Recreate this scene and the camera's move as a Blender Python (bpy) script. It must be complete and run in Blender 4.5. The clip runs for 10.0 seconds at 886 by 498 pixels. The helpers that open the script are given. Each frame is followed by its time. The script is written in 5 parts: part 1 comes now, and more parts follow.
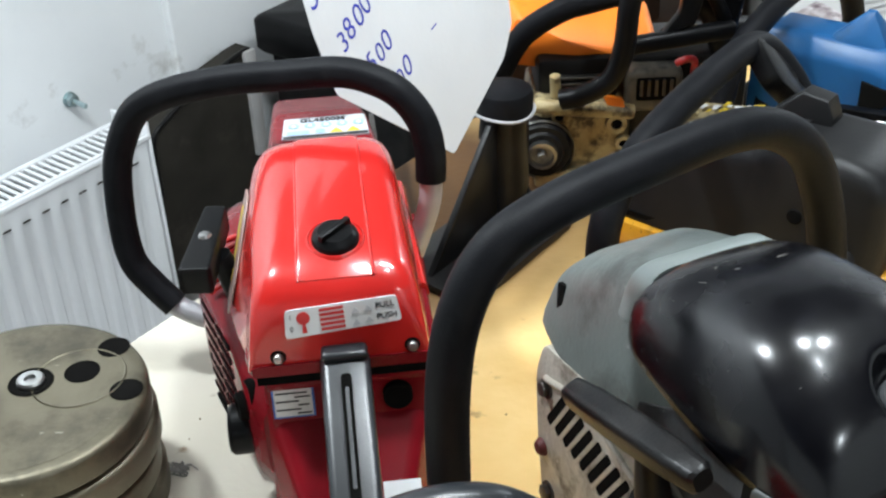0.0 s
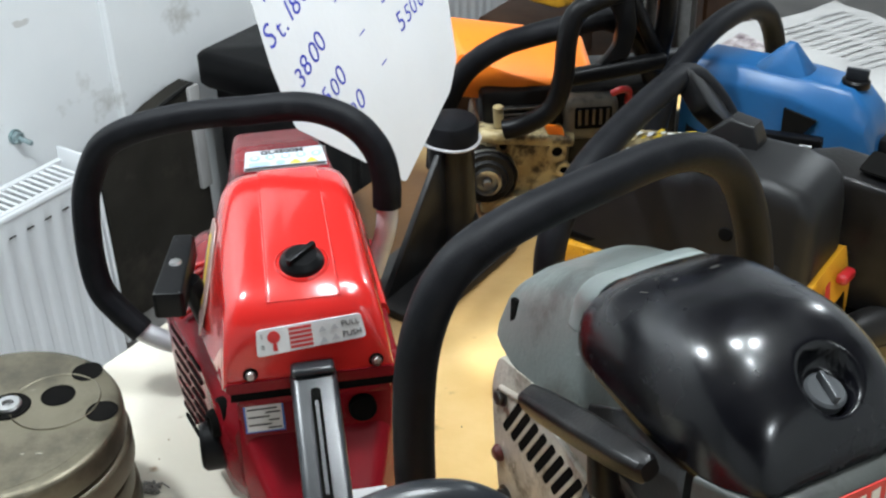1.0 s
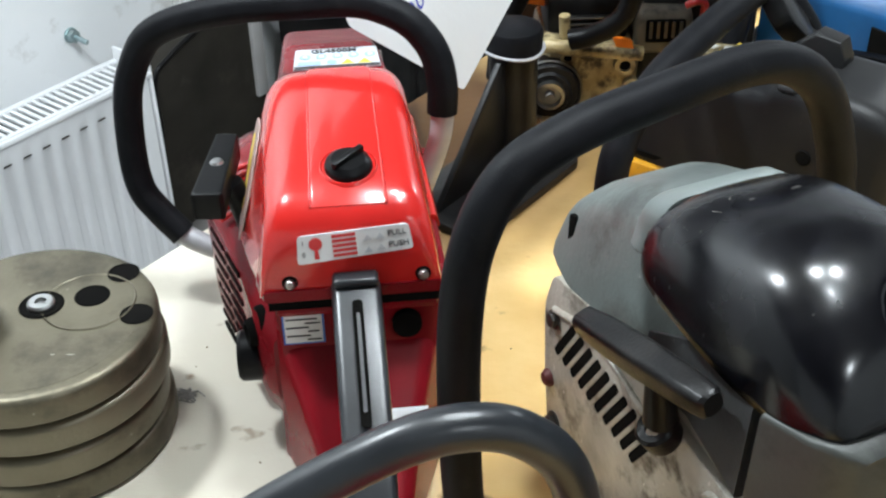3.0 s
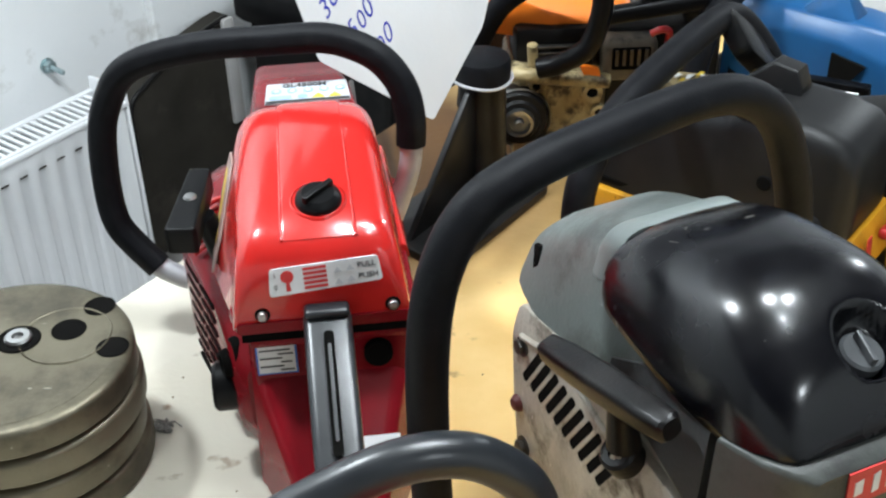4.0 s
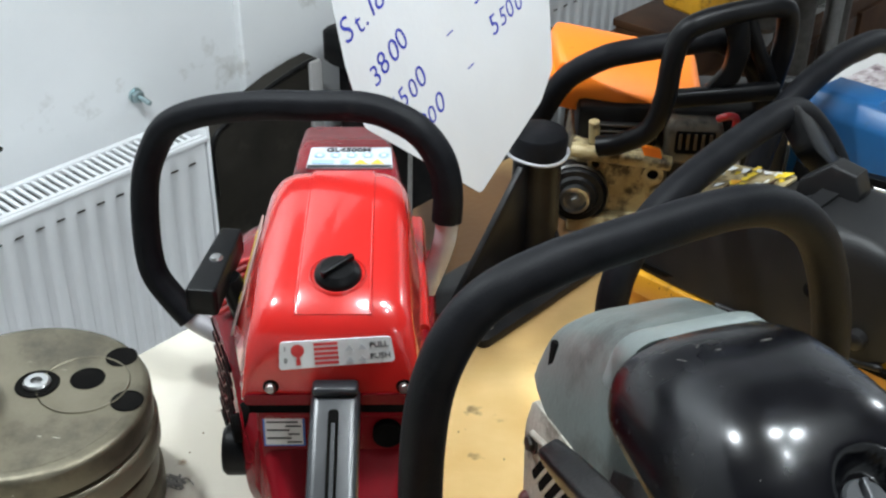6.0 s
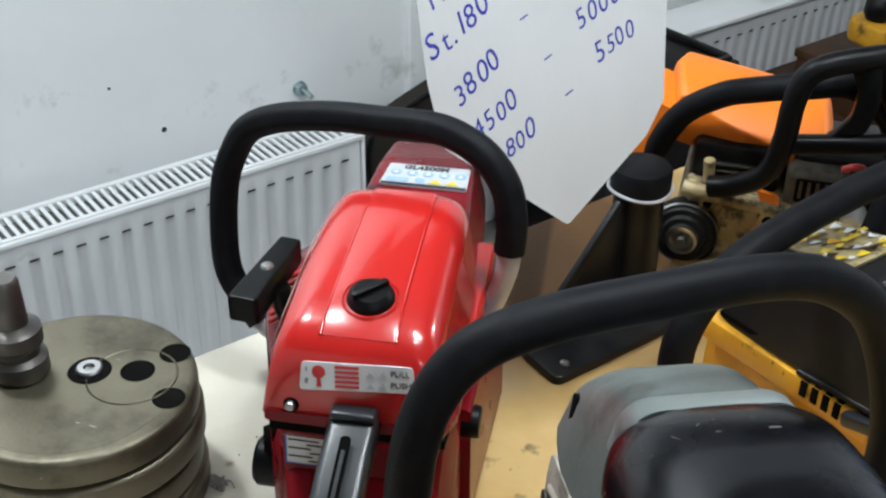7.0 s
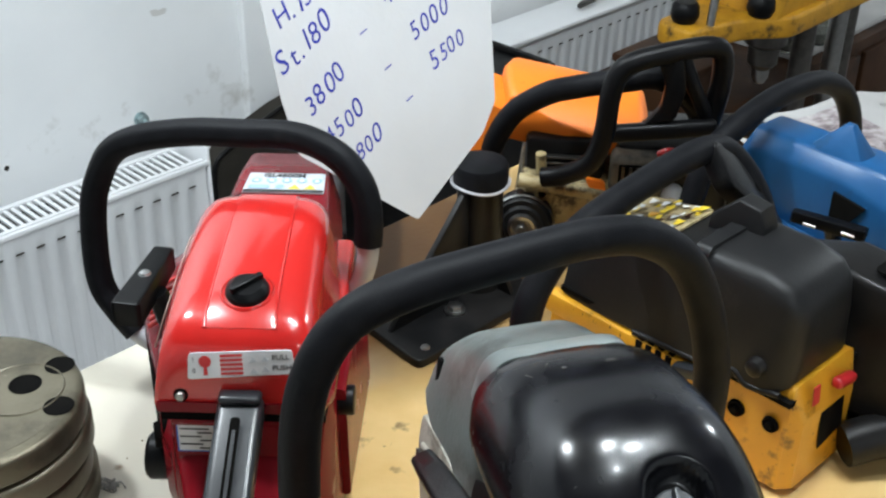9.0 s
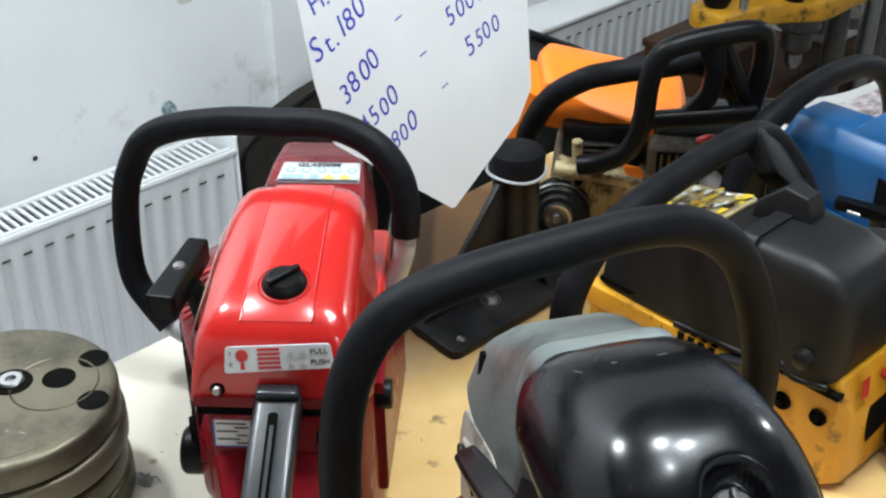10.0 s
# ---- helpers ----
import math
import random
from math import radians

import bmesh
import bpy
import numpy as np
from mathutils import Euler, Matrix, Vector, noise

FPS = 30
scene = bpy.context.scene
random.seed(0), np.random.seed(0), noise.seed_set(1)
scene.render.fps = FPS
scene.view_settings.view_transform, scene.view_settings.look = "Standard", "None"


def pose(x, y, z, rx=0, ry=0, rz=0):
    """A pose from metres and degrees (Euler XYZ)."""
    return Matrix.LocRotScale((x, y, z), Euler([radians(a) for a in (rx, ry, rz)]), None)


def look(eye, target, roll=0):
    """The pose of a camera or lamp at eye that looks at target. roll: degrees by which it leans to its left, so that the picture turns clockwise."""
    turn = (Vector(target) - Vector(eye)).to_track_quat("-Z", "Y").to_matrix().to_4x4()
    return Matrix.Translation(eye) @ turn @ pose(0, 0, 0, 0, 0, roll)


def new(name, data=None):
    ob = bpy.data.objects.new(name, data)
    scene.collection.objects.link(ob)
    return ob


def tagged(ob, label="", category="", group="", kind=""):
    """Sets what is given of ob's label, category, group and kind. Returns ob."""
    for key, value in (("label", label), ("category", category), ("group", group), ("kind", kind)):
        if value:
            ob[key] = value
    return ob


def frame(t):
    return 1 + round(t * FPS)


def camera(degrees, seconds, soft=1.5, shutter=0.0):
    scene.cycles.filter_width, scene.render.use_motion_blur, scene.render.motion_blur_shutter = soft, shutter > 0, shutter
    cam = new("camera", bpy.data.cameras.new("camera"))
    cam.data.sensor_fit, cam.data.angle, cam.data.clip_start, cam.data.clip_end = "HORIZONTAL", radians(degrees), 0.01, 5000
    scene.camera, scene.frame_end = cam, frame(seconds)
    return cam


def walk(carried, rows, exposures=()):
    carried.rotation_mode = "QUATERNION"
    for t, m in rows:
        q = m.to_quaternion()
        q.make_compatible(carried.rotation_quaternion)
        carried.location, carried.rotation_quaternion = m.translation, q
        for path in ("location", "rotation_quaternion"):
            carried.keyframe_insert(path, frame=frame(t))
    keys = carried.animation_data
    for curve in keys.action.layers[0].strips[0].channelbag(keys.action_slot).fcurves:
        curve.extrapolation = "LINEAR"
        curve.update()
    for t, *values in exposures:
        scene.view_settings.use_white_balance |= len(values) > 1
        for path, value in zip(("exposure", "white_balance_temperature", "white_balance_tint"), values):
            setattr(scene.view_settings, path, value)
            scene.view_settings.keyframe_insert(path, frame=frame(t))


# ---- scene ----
cam = camera(40.7, 10.0, soft=2.3)
PATH = [
    (0, (-0.004, 0.0, 0.664), (0.003, 1.683, -0.416), -2.5),
    (0.5, (-0.002, -0.022, 0.677), (-0.01, 1.681, -0.371), -2.2),
    (1, (-0.021, -0.053, 0.69), (0.094, 1.652, -0.35), -1.8),
    (1.5, (-0.026, -0.058, 0.686), (0.121, 1.636, -0.367), -1.9),
    (2, (-0.019, -0.016, 0.67), (0.031, 1.662, -0.417), -1.2),
    (2.5, (-0.02, -0.008, 0.65), (-0.014, 1.626, -0.503), -1.0),
    (4, (-0.008, -0.024, 0.671), (0.039, 1.632, -0.449), -1.4),
    (4.5, (-0.008, -0.025, 0.677), (0.04, 1.638, -0.433), -1.0),
    (5, (-0.012, -0.036, 0.684), (0.039, 1.639, -0.408), -0.9),
    (6.5, (0.09, 0.042, 0.685), (-0.191, 1.718, -0.37), 1.2),
    (7, (0.136, 0.06, 0.686), (-0.287, 1.704, -0.372), 0.9),
    (7.5, (0.148, 0.047, 0.698), (-0.256, 1.726, -0.311), 0.6),
    (8, (0.138, 0.018, 0.705), (-0.18, 1.713, -0.307), 0.7),
    (8.5, (0.142, -0.018, 0.711), (-0.061, 1.694, -0.303), 0.6),
    (9, (0.141, -0.03, 0.71), (-0.031, 1.681, -0.31), 0.9),
    (9.5, (0.135, -0.014, 0.707), (-0.061, 1.686, -0.327), 0.1),
    (10, (0.127, -0.013, 0.702), (-0.083, 1.683, -0.337), -0.0),
]
walk(cam, [(t, look(eye, target, roll)) for t, eye, target, roll in PATH], exposures=[(0, 0.57), (2.5, 0.62), (5, 0.57), (6.5, 0.29), (7.5, 0.04), (8.5, 0.28), (10, 0.43)])

# ---- light: closed room, ceiling lamps and added fills ----
world = bpy.data.worlds.new("room_world")
world.use_nodes = True
world.node_tree.nodes["Background"].inputs[0].default_value = (0.75, 0.82, 1.0, 1)
world.node_tree.nodes["Background"].inputs[1].default_value = 0.05
scene.world = world


def bulb(name, place, watts, radius, colour):
    data = bpy.data.lights.new(name, "POINT")
    data.energy, data.shadow_soft_size, data.color = watts, radius, colour
    ob = new(name, data)
    ob.location = place
    return ob


# first three: overhead bulbs; last three: unseen fills added to brighten the walls
LAMPS = [((0.17, 0.80, 1.50), 33, 0.08), ((0.47, 0.78, 1.50), 27, 0.06), ((0.30, 0.46, 1.52), 11, 0.045), ((0.9, -1.0, 1.40), 16, 0.08), ((-0.75, 0.95, 1.50), 62, 0.08), ((2.1, 2.7, 1.40), 34, 0.06)]
for place, watts, radius in LAMPS:
    bulb("ceiling_bulb_light", place, watts, radius, (0.855, 0.945, 1.0))

# ---- materials ----
M = {}


def material(name, colour, colour2=None, rough=0.5, metal=0.0, scale=30.0, bump=0.0, coat=0.0, fine=200.0, mixlow=0.35, mixhigh=0.7, rough2=None, dirt=None, dirt_scale=12.0, dirt_from=0.58, spec=0.5, detail=6.0, scratch=None, scratch_from=0.7, scratch_scale=55.0):
    """A surface with colour varied at two scales, roughness variation and fine relief."""
    m = bpy.data.materials.new(name)
    m.use_nodes = True
    nt = m.node_tree
    b = nt.nodes["Principled BSDF"]
    co = nt.nodes.new("ShaderNodeTexCoord")
    n1 = nt.nodes.new("ShaderNodeTexNoise")
    n1.inputs["Scale"].default_value, n1.inputs["Detail"].default_value = scale, detail
    nt.links.new(co.outputs["Object"], n1.inputs["Vector"])
    ramp = nt.nodes.new("ShaderNodeValToRGB")
    ramp.color_ramp.elements[0].position, ramp.color_ramp.elements[1].position = mixlow, mixhigh
    ramp.color_ramp.elements[0].color = (*colour, 1)
    ramp.color_ramp.elements[1].color = (*(colour2 or [c * 0.85 for c in colour]), 1)
    nt.links.new(n1.outputs["Fac"], ramp.inputs["Fac"])
    out = ramp.outputs["Color"]
    n2 = nt.nodes.new("ShaderNodeTexNoise")
    n2.inputs["Scale"].default_value, n2.inputs["Detail"].default_value = fine, 3
    nt.links.new(co.outputs["Object"], n2.inputs["Vector"])
    if dirt:
        n3 = nt.nodes.new("ShaderNodeTexNoise")
        n3.inputs["Scale"].default_value, n3.inputs["Detail"].default_value = dirt_scale, 8
        n3.inputs["Roughness"].default_value = 0.65
        nt.links.new(co.outputs["Object"], n3.inputs["Vector"])
        r3 = nt.nodes.new("ShaderNodeValToRGB")
        r3.color_ramp.elements[0].position, r3.color_ramp.elements[1].position = dirt_from, dirt_from + 0.14
        nt.links.new(n3.outputs["Fac"], r3.inputs["Fac"])
        mx = nt.nodes.new("ShaderNodeMix")
        mx.data_type = "RGBA"
        nt.links.new(r3.outputs["Color"], mx.inputs[0])
        nt.links.new(out, mx.inputs[6])
        mx.inputs[7].default_value = (*dirt, 1)
        out = mx.outputs[2]
    if scratch:
        mp = nt.nodes.new("ShaderNodeMapping")
        mp.inputs["Scale"].default_value, mp.inputs["Rotation"].default_value = (1.0, 5.0, 2.0), (0.3, 0.5, 0.9)
        nt.links.new(co.outputs["Object"], mp.inputs["Vector"])
        n4 = nt.nodes.new("ShaderNodeTexNoise")
        n4.inputs["Scale"].default_value, n4.inputs["Detail"].default_value = scratch_scale, 3
        nt.links.new(mp.outputs["Vector"], n4.inputs["Vector"])
        r4 = nt.nodes.new("ShaderNodeValToRGB")
        r4.color_ramp.elements[0].position, r4.color_ramp.elements[1].position = scratch_from, scratch_from + 0.03
        nt.links.new(n4.outputs["Fac"], r4.inputs["Fac"])
        mx4 = nt.nodes.new("ShaderNodeMix")
        mx4.data_type = "RGBA"
        nt.links.new(r4.outputs["Color"], mx4.inputs[0])
        nt.links.new(out, mx4.inputs[6])
        mx4.inputs[7].default_value = (*scratch, 1)
        out = mx4.outputs[2]
    nt.links.new(out, b.inputs["Base Color"])
    rr = nt.nodes.new("ShaderNodeMapRange")
    rr.inputs["To Min"].default_value, rr.inputs["To Max"].default_value = rough, (rough2 if rough2 is not None else min(1, rough * 1.35))
    nt.links.new(n1.outputs["Fac"], rr.inputs["Value"])
    nt.links.new(rr.outputs["Result"], b.inputs["Roughness"])
    b.inputs["Metallic"].default_value = metal
    b.inputs["Specular IOR Level"].default_value = spec
    b.inputs["Coat Weight"].default_value = coat
    b.inputs["Coat Roughness"].default_value = 0.06
    if bump:
        bp = nt.nodes.new("ShaderNodeBump")
        bp.inputs["Strength"].default_value, bp.inputs["Distance"].default_value = bump, 0.002
        nt.links.new(n2.outputs["Fac"], bp.inputs["Height"])
        nt.links.new(bp.outputs["Normal"], b.inputs["Normal"])
    M[name] = m
    return m


material("red_gloss", (0.50, 0.017, 0.014), (0.43, 0.013, 0.011), 0.14, scale=8, coat=0.6, rough2=0.28, bump=0.03, fine=70, spec=0.4, dirt=(0.42, 0.013, 0.012), dirt_scale=16, dirt_from=0.6, scratch=(0.58, 0.1, 0.09), scratch_from=0.785)
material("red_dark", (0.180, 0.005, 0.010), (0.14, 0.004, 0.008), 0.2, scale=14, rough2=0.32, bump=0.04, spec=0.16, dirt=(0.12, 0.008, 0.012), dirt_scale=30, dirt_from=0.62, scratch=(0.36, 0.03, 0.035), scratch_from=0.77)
material("flank_sheen_grey", (0.30, 0.19, 0.17), (0.36, 0.27, 0.22), 0.35, scale=30, dirt=(0.22, 0.06, 0.05), dirt_scale=25, dirt_from=0.5)
material("black_rubber", (0.0036, 0.0038, 0.0050), (0.0070, 0.0072, 0.0088), 0.46, scale=60, bump=0.16, fine=700, rough2=0.60, spec=0.12, dirt=(0.012, 0.012, 0.013), dirt_scale=24, dirt_from=0.6)
material("black_plastic", (0.0018, 0.0018, 0.0022), (0.004, 0.004, 0.0045), 0.3, scale=40, bump=0.1, fine=600, rough2=0.48, spec=0.15)
material("black_dusty", (0.007, 0.007, 0.0078), (0.014, 0.0138, 0.0138), 0.34, scale=14, bump=0.12, fine=500, rough2=0.52, spec=0.25, dirt=(0.03, 0.0275, 0.024), dirt_scale=9, dirt_from=0.6, scratch=(0.06, 0.057, 0.05), scratch_from=0.76)
material("black_worn", (0.0045, 0.0045, 0.005), (0.013, 0.012, 0.0115), 0.28, scale=25, bump=0.15, fine=400, dirt=(0.03, 0.026, 0.022), dirt_scale=40, dirt_from=0.66, spec=0.2, scratch=(0.12, 0.115, 0.11), scratch_from=0.74)
material("grip_grey", (0.013, 0.0145, 0.017), (0.02, 0.022, 0.025), 0.26, scale=40, bump=0.06, fine=500, spec=0.45)
material("hood_black", (0.0014, 0.0014, 0.0024), (0.0035, 0.0035, 0.005), 0.06, scale=26, rough2=0.42, coat=0.07, bump=0.04, fine=55, dirt=(0.009, 0.0095, 0.0135), dirt_scale=18, dirt_from=0.55, spec=0.35, scratch=(0.08, 0.075, 0.07), scratch_from=0.72, scratch_scale=60)
material("scuff_pale", (0.22, 0.21, 0.18), (0.3, 0.29, 0.26), 0.6, scale=200)
material("cover_grey", (0.135, 0.158, 0.150), (0.105, 0.123, 0.117), 0.3, scale=18, bump=0.14, fine=300, dirt=(0.06, 0.066, 0.06), dirt_scale=16, dirt_from=0.53, scratch=(0.28, 0.29, 0.27), scratch_from=0.72)
material("band_lit_grey", (0.20, 0.23, 0.222), (0.16, 0.185, 0.18), 0.28, scale=18, bump=0.08, fine=300, dirt=(0.09, 0.10, 0.095), dirt_scale=22, dirt_from=0.57)
material("muffler_soot", (0.10, 0.085, 0.062), (0.05, 0.04, 0.03), 0.5, metal=0.2, scale=40, bump=0.4, dirt=(0.015, 0.012, 0.01), dirt_scale=40, dirt_from=0.52)
material("knob_grey", (0.055, 0.058, 0.062), (0.04, 0.042, 0.046), 0.35, scale=40, bump=0.05)
material("trim_grey", (0.036, 0.040, 0.036), (0.048, 0.052, 0.046), 0.4, scale=18, bump=0.12, fine=300, dirt=(0.018, 0.019, 0.017), dirt_scale=16, dirt_from=0.56)
material("skirt_shaded_grey", (0.034, 0.037, 0.038), (0.044, 0.047, 0.048), 0.38, scale=18, bump=0.12, fine=300, dirt=(0.016, 0.016, 0.016), dirt_scale=14, dirt_from=0.56, spec=0.35, scratch=(0.1, 0.1, 0.1), scratch_from=0.75)
material("magnesium_dirty", (0.50, 0.475, 0.41), (0.36, 0.335, 0.28), 0.4, metal=0.3, scale=35, bump=0.5, fine=220, dirt=(0.085, 0.066, 0.045), dirt_scale=26, dirt_from=0.53, scratch=(0.7, 0.68, 0.62), scratch_from=0.7)
material("tray_grey", (0.22, 0.22, 0.215), (0.16, 0.16, 0.155), 0.8, scale=40)
material("crankcase_oily", (0.42, 0.345, 0.19), (0.25, 0.185, 0.085), 0.36, metal=0.15, scale=30, bump=0.8, fine=150, dirt=(0.04, 0.024, 0.012), dirt_scale=38, dirt_from=0.49)
material("steel", (0.42, 0.42, 0.42), (0.34, 0.34, 0.33), 0.25, metal=1.0, scale=60, bump=0.08, fine=500)
material("steel_dark", (0.14, 0.13, 0.12), (0.09, 0.085, 0.08), 0.33, metal=0.9, scale=50, bump=0.12)
material("disc_steel", (0.150, 0.132, 0.092), (0.105, 0.092, 0.062), 0.34, metal=0.65, scale=16, bump=0.12, fine=260, rough2=0.48, dirt=(0.06, 0.052, 0.036), dirt_scale=14, dirt_from=0.53, scratch=(0.3, 0.28, 0.23), scratch_from=0.72)
material("aluminium", (0.50, 0.50, 0.52), (0.40, 0.40, 0.42), 0.45, metal=0.35, scale=40, bump=0.1)
material("yellow_paint", (0.62, 0.30, 0.018), (0.52, 0.24, 0.014), 0.32, scale=20, coat=0.25, bump=0.08, dirt=(0.10, 0.05, 0.012), dirt_scale=34, dirt_from=0.57, scratch=(0.09, 0.05, 0.02), scratch_from=0.7)
material("cast_yellow", (0.50, 0.25, 0.014), (0.36, 0.17, 0.012), 0.42, scale=22, bump=0.25, fine=120, spec=0.3, dirt=(0.06, 0.033, 0.01), dirt_scale=20, dirt_from=0.54)
material("blue_plastic", (0.012, 0.085, 0.225), (0.010, 0.065, 0.175), 0.3, scale=16, bump=0.05, spec=0.35, dirt=(0.02, 0.055, 0.11), dirt_scale=24, dirt_from=0.6, scratch=(0.1, 0.2, 0.33), scratch_from=0.78)
material("orange_plastic", (0.85, 0.20, 0.012), (0.78, 0.17, 0.01), 0.4, scale=14, bump=0.05, dirt=(0.42, 0.09, 0.01), dirt_scale=24, dirt_from=0.66)
material("wall_paint", (0.83, 0.84, 0.845), (0.76, 0.775, 0.785), 0.6, scale=3.2, bump=0.3, fine=45, dirt=(0.50, 0.49, 0.46), dirt_scale=7, dirt_from=0.6, scratch=(0.6, 0.59, 0.57), scratch_from=0.74, scratch_scale=9)
material("radiator_white", (0.84, 0.85, 0.865), (0.79, 0.80, 0.815), 0.3, scale=6, bump=0.03, coat=0.2, dirt=(0.5, 0.49, 0.46), dirt_scale=9, dirt_from=0.66)
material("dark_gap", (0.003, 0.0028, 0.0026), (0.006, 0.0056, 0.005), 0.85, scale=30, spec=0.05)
material("paper", (0.62, 0.62, 0.63), (0.57, 0.57, 0.575), 0.75, scale=7, bump=0.1, fine=150)
material("ink_blue", (0.022, 0.03, 0.30), (0.04, 0.05, 0.4), 0.55, scale=300)
material("sticker_white", (0.66, 0.66, 0.66), (0.58, 0.58, 0.58), 0.4, scale=40)
material("sticker_silver", (0.50, 0.52, 0.54), (0.42, 0.44, 0.47), 0.3, scale=60, metal=0.15)
material("sticker_blue", (0.03, 0.13, 0.5), None, 0.4)
material("sticker_black", (0.015, 0.015, 0.016), None, 0.45)
material("sticker_red", (0.55, 0.03, 0.03), None, 0.4)
material("sticker_yellow", (0.7, 0.5, 0.03), None, 0.4)
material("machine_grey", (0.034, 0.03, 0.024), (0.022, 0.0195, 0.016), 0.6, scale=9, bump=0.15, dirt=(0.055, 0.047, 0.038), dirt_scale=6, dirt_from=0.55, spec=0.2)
material("wood_brown", (0.055, 0.024, 0.010), (0.03, 0.013, 0.006), 0.5, scale=9, bump=0.3, fine=80, spec=0.2, dirt=(0.018, 0.009, 0.005), dirt_scale=12, dirt_from=0.55)
material("fluff_grey", (0.3, 0.29, 0.27), (0.2, 0.19, 0.18), 0.9, scale=90)
material("sawdust", (0.22, 0.14, 0.07), (0.13, 0.08, 0.04), 0.8, scale=90)
material("sign_blue", (0.22, 0.36, 0.6), (0.3, 0.43, 0.64), 0.4, scale=120)
material("floor_concrete", (0.20, 0.19, 0.18), (0.13, 0.125, 0.12), 0.7, scale=4, bump=0.3, dirt=(0.06, 0.055, 0.05), dirt_scale=6)
material("ceiling_dark", (0.13, 0.125, 0.115), (0.09, 0.088, 0.08), 0.85, scale=3)
material("newsprint", (0.43, 0.42, 0.41), (0.37, 0.36, 0.35), 0.7, scale=10, bump=0.1)
material("news_photo", (0.24, 0.20, 0.20), (0.48, 0.44, 0.44), 0.6, scale=60, dirt=(0.10, 0.07, 0.08), dirt_scale=45, dirt_from=0.5)
material("print_grey", (0.34, 0.335, 0.33), (0.38, 0.375, 0.37), 0.7, scale=120)
material("glass_jar", (0.7, 0.72, 0.68), None, 0.1)
M["glass_jar"].node_tree.nodes["Principled BSDF"].inputs["Transmission Weight"].default_value = 0.9
material("green_paint", (0.04, 0.12, 0.06), (0.03, 0.09, 0.045), 0.5)
material("rag_green", (0.035, 0.045, 0.03), (0.05, 0.06, 0.04), 0.9, scale=40, bump=0.5)
material("red_cable", (0.42, 0.016, 0.018), (0.3, 0.012, 0.014), 0.3)
material("dull_red", (0.11, 0.016, 0.015), (0.07, 0.012, 0.011), 0.5)
material("zinc", (0.45, 0.55, 0.56), (0.32, 0.42, 0.44), 0.3, metal=0.9, scale=90, bump=0.1)


def bench_material():
    """Worn board: pale cream where it was painted, bare ochre wood where oil has soaked in."""
    m = material("bench_top", (0.57, 0.53, 0.45), (0.50, 0.46, 0.37), 0.46, scale=5, bump=0.18, fine=120, rough2=0.65, spec=0.22)
    nt = m.node_tree
    b = nt.nodes["Principled BSDF"]
    co = nt.nodes["Texture Coordinate"]
    base = b.inputs["Base Color"].links[0].from_socket
    sep = nt.nodes.new("ShaderNodeSeparateXYZ")
    nt.links.new(co.outputs["Object"], sep.inputs[0])
    wob = nt.nodes.new("ShaderNodeTexNoise")
    wob.inputs["Scale"].default_value, wob.inputs["Detail"].default_value = 9, 6
    nt.links.new(co.outputs["Object"], wob.inputs["Vector"])
    add = nt.nodes.new("ShaderNodeMath")
    add.operation = "MULTIPLY_ADD"
    nt.links.new(wob.outputs["Fac"], add.inputs[0])
    add.inputs[1].default_value = 0.16
    nt.links.new(sep.outputs["X"], add.inputs[2])
    soak = nt.nodes.new("ShaderNodeMapRange")
    soak.inputs["From Min"].default_value, soak.inputs["From Max"].default_value = BENCH_SOAK
    nt.links.new(add.outputs[0], soak.inputs["Value"])
    grain = nt.nodes.new("ShaderNodeTexNoise")
    grain.inputs["Scale"].default_value, grain.inputs["Detail"].default_value = 14, 7
    nt.links.new(co.outputs["Object"], grain.inputs["Vector"])
    gr = nt.nodes.new("ShaderNodeValToRGB")
    gr.color_ramp.elements[0].position, gr.color_ramp.elements[1].position = 0.3, 0.72
    gr.color_ramp.elements[0].color, gr.color_ramp.elements[1].color = (0.80, 0.56, 0.25, 1), (0.70, 0.45, 0.165, 1)
    nt.links.new(grain.outputs["Fac"], gr.inputs["Fac"])
    mix = nt.nodes.new("ShaderNodeMix")
    mix.data_type = "RGBA"
    nt.links.new(soak.outputs["Result"], mix.inputs[0])
    nt.links.new(base, mix.inputs[6])
    nt.links.new(gr.outputs["Color"], mix.inputs[7])
    spots = nt.nodes.new("ShaderNodeTexNoise")
    spots.inputs["Scale"].default_value, spots.inputs["Detail"].default_value = 26, 6
    nt.links.new(co.outputs["Object"], spots.inputs["Vector"])
    sr = nt.nodes.new("ShaderNodeValToRGB")
    sr.color_ramp.elements[0].position, sr.color_ramp.elements[1].position = 0.63, 0.73
    nt.links.new(spots.outputs["Fac"], sr.inputs["Fac"])
    mix2 = nt.nodes.new("ShaderNodeMix")
    mix2.data_type = "RGBA"
    nt.links.new(sr.outputs["Color"], mix2.inputs[0])
    nt.links.new(mix.outputs[2], mix2.inputs[6])
    mix2.inputs[7].default_value = (0.16, 0.09, 0.04, 1)
    # round patch with a wavering edge, browner towards its centre
    dist = nt.nodes.new("ShaderNodeVectorMath")
    dist.operation = "DISTANCE"
    nt.links.new(co.outputs["Object"], dist.inputs[0])
    dist.inputs[1].default_value = BROWN_PATCH
    blot = nt.nodes.new("ShaderNodeMath")
    blot.operation = "MULTIPLY_ADD"
    nt.links.new(wob.outputs["Fac"], blot.inputs[0])
    blot.inputs[1].default_value = 0.08
    nt.links.new(dist.outputs["Value"], blot.inputs[2])
    edge = nt.nodes.new("ShaderNodeMapRange")
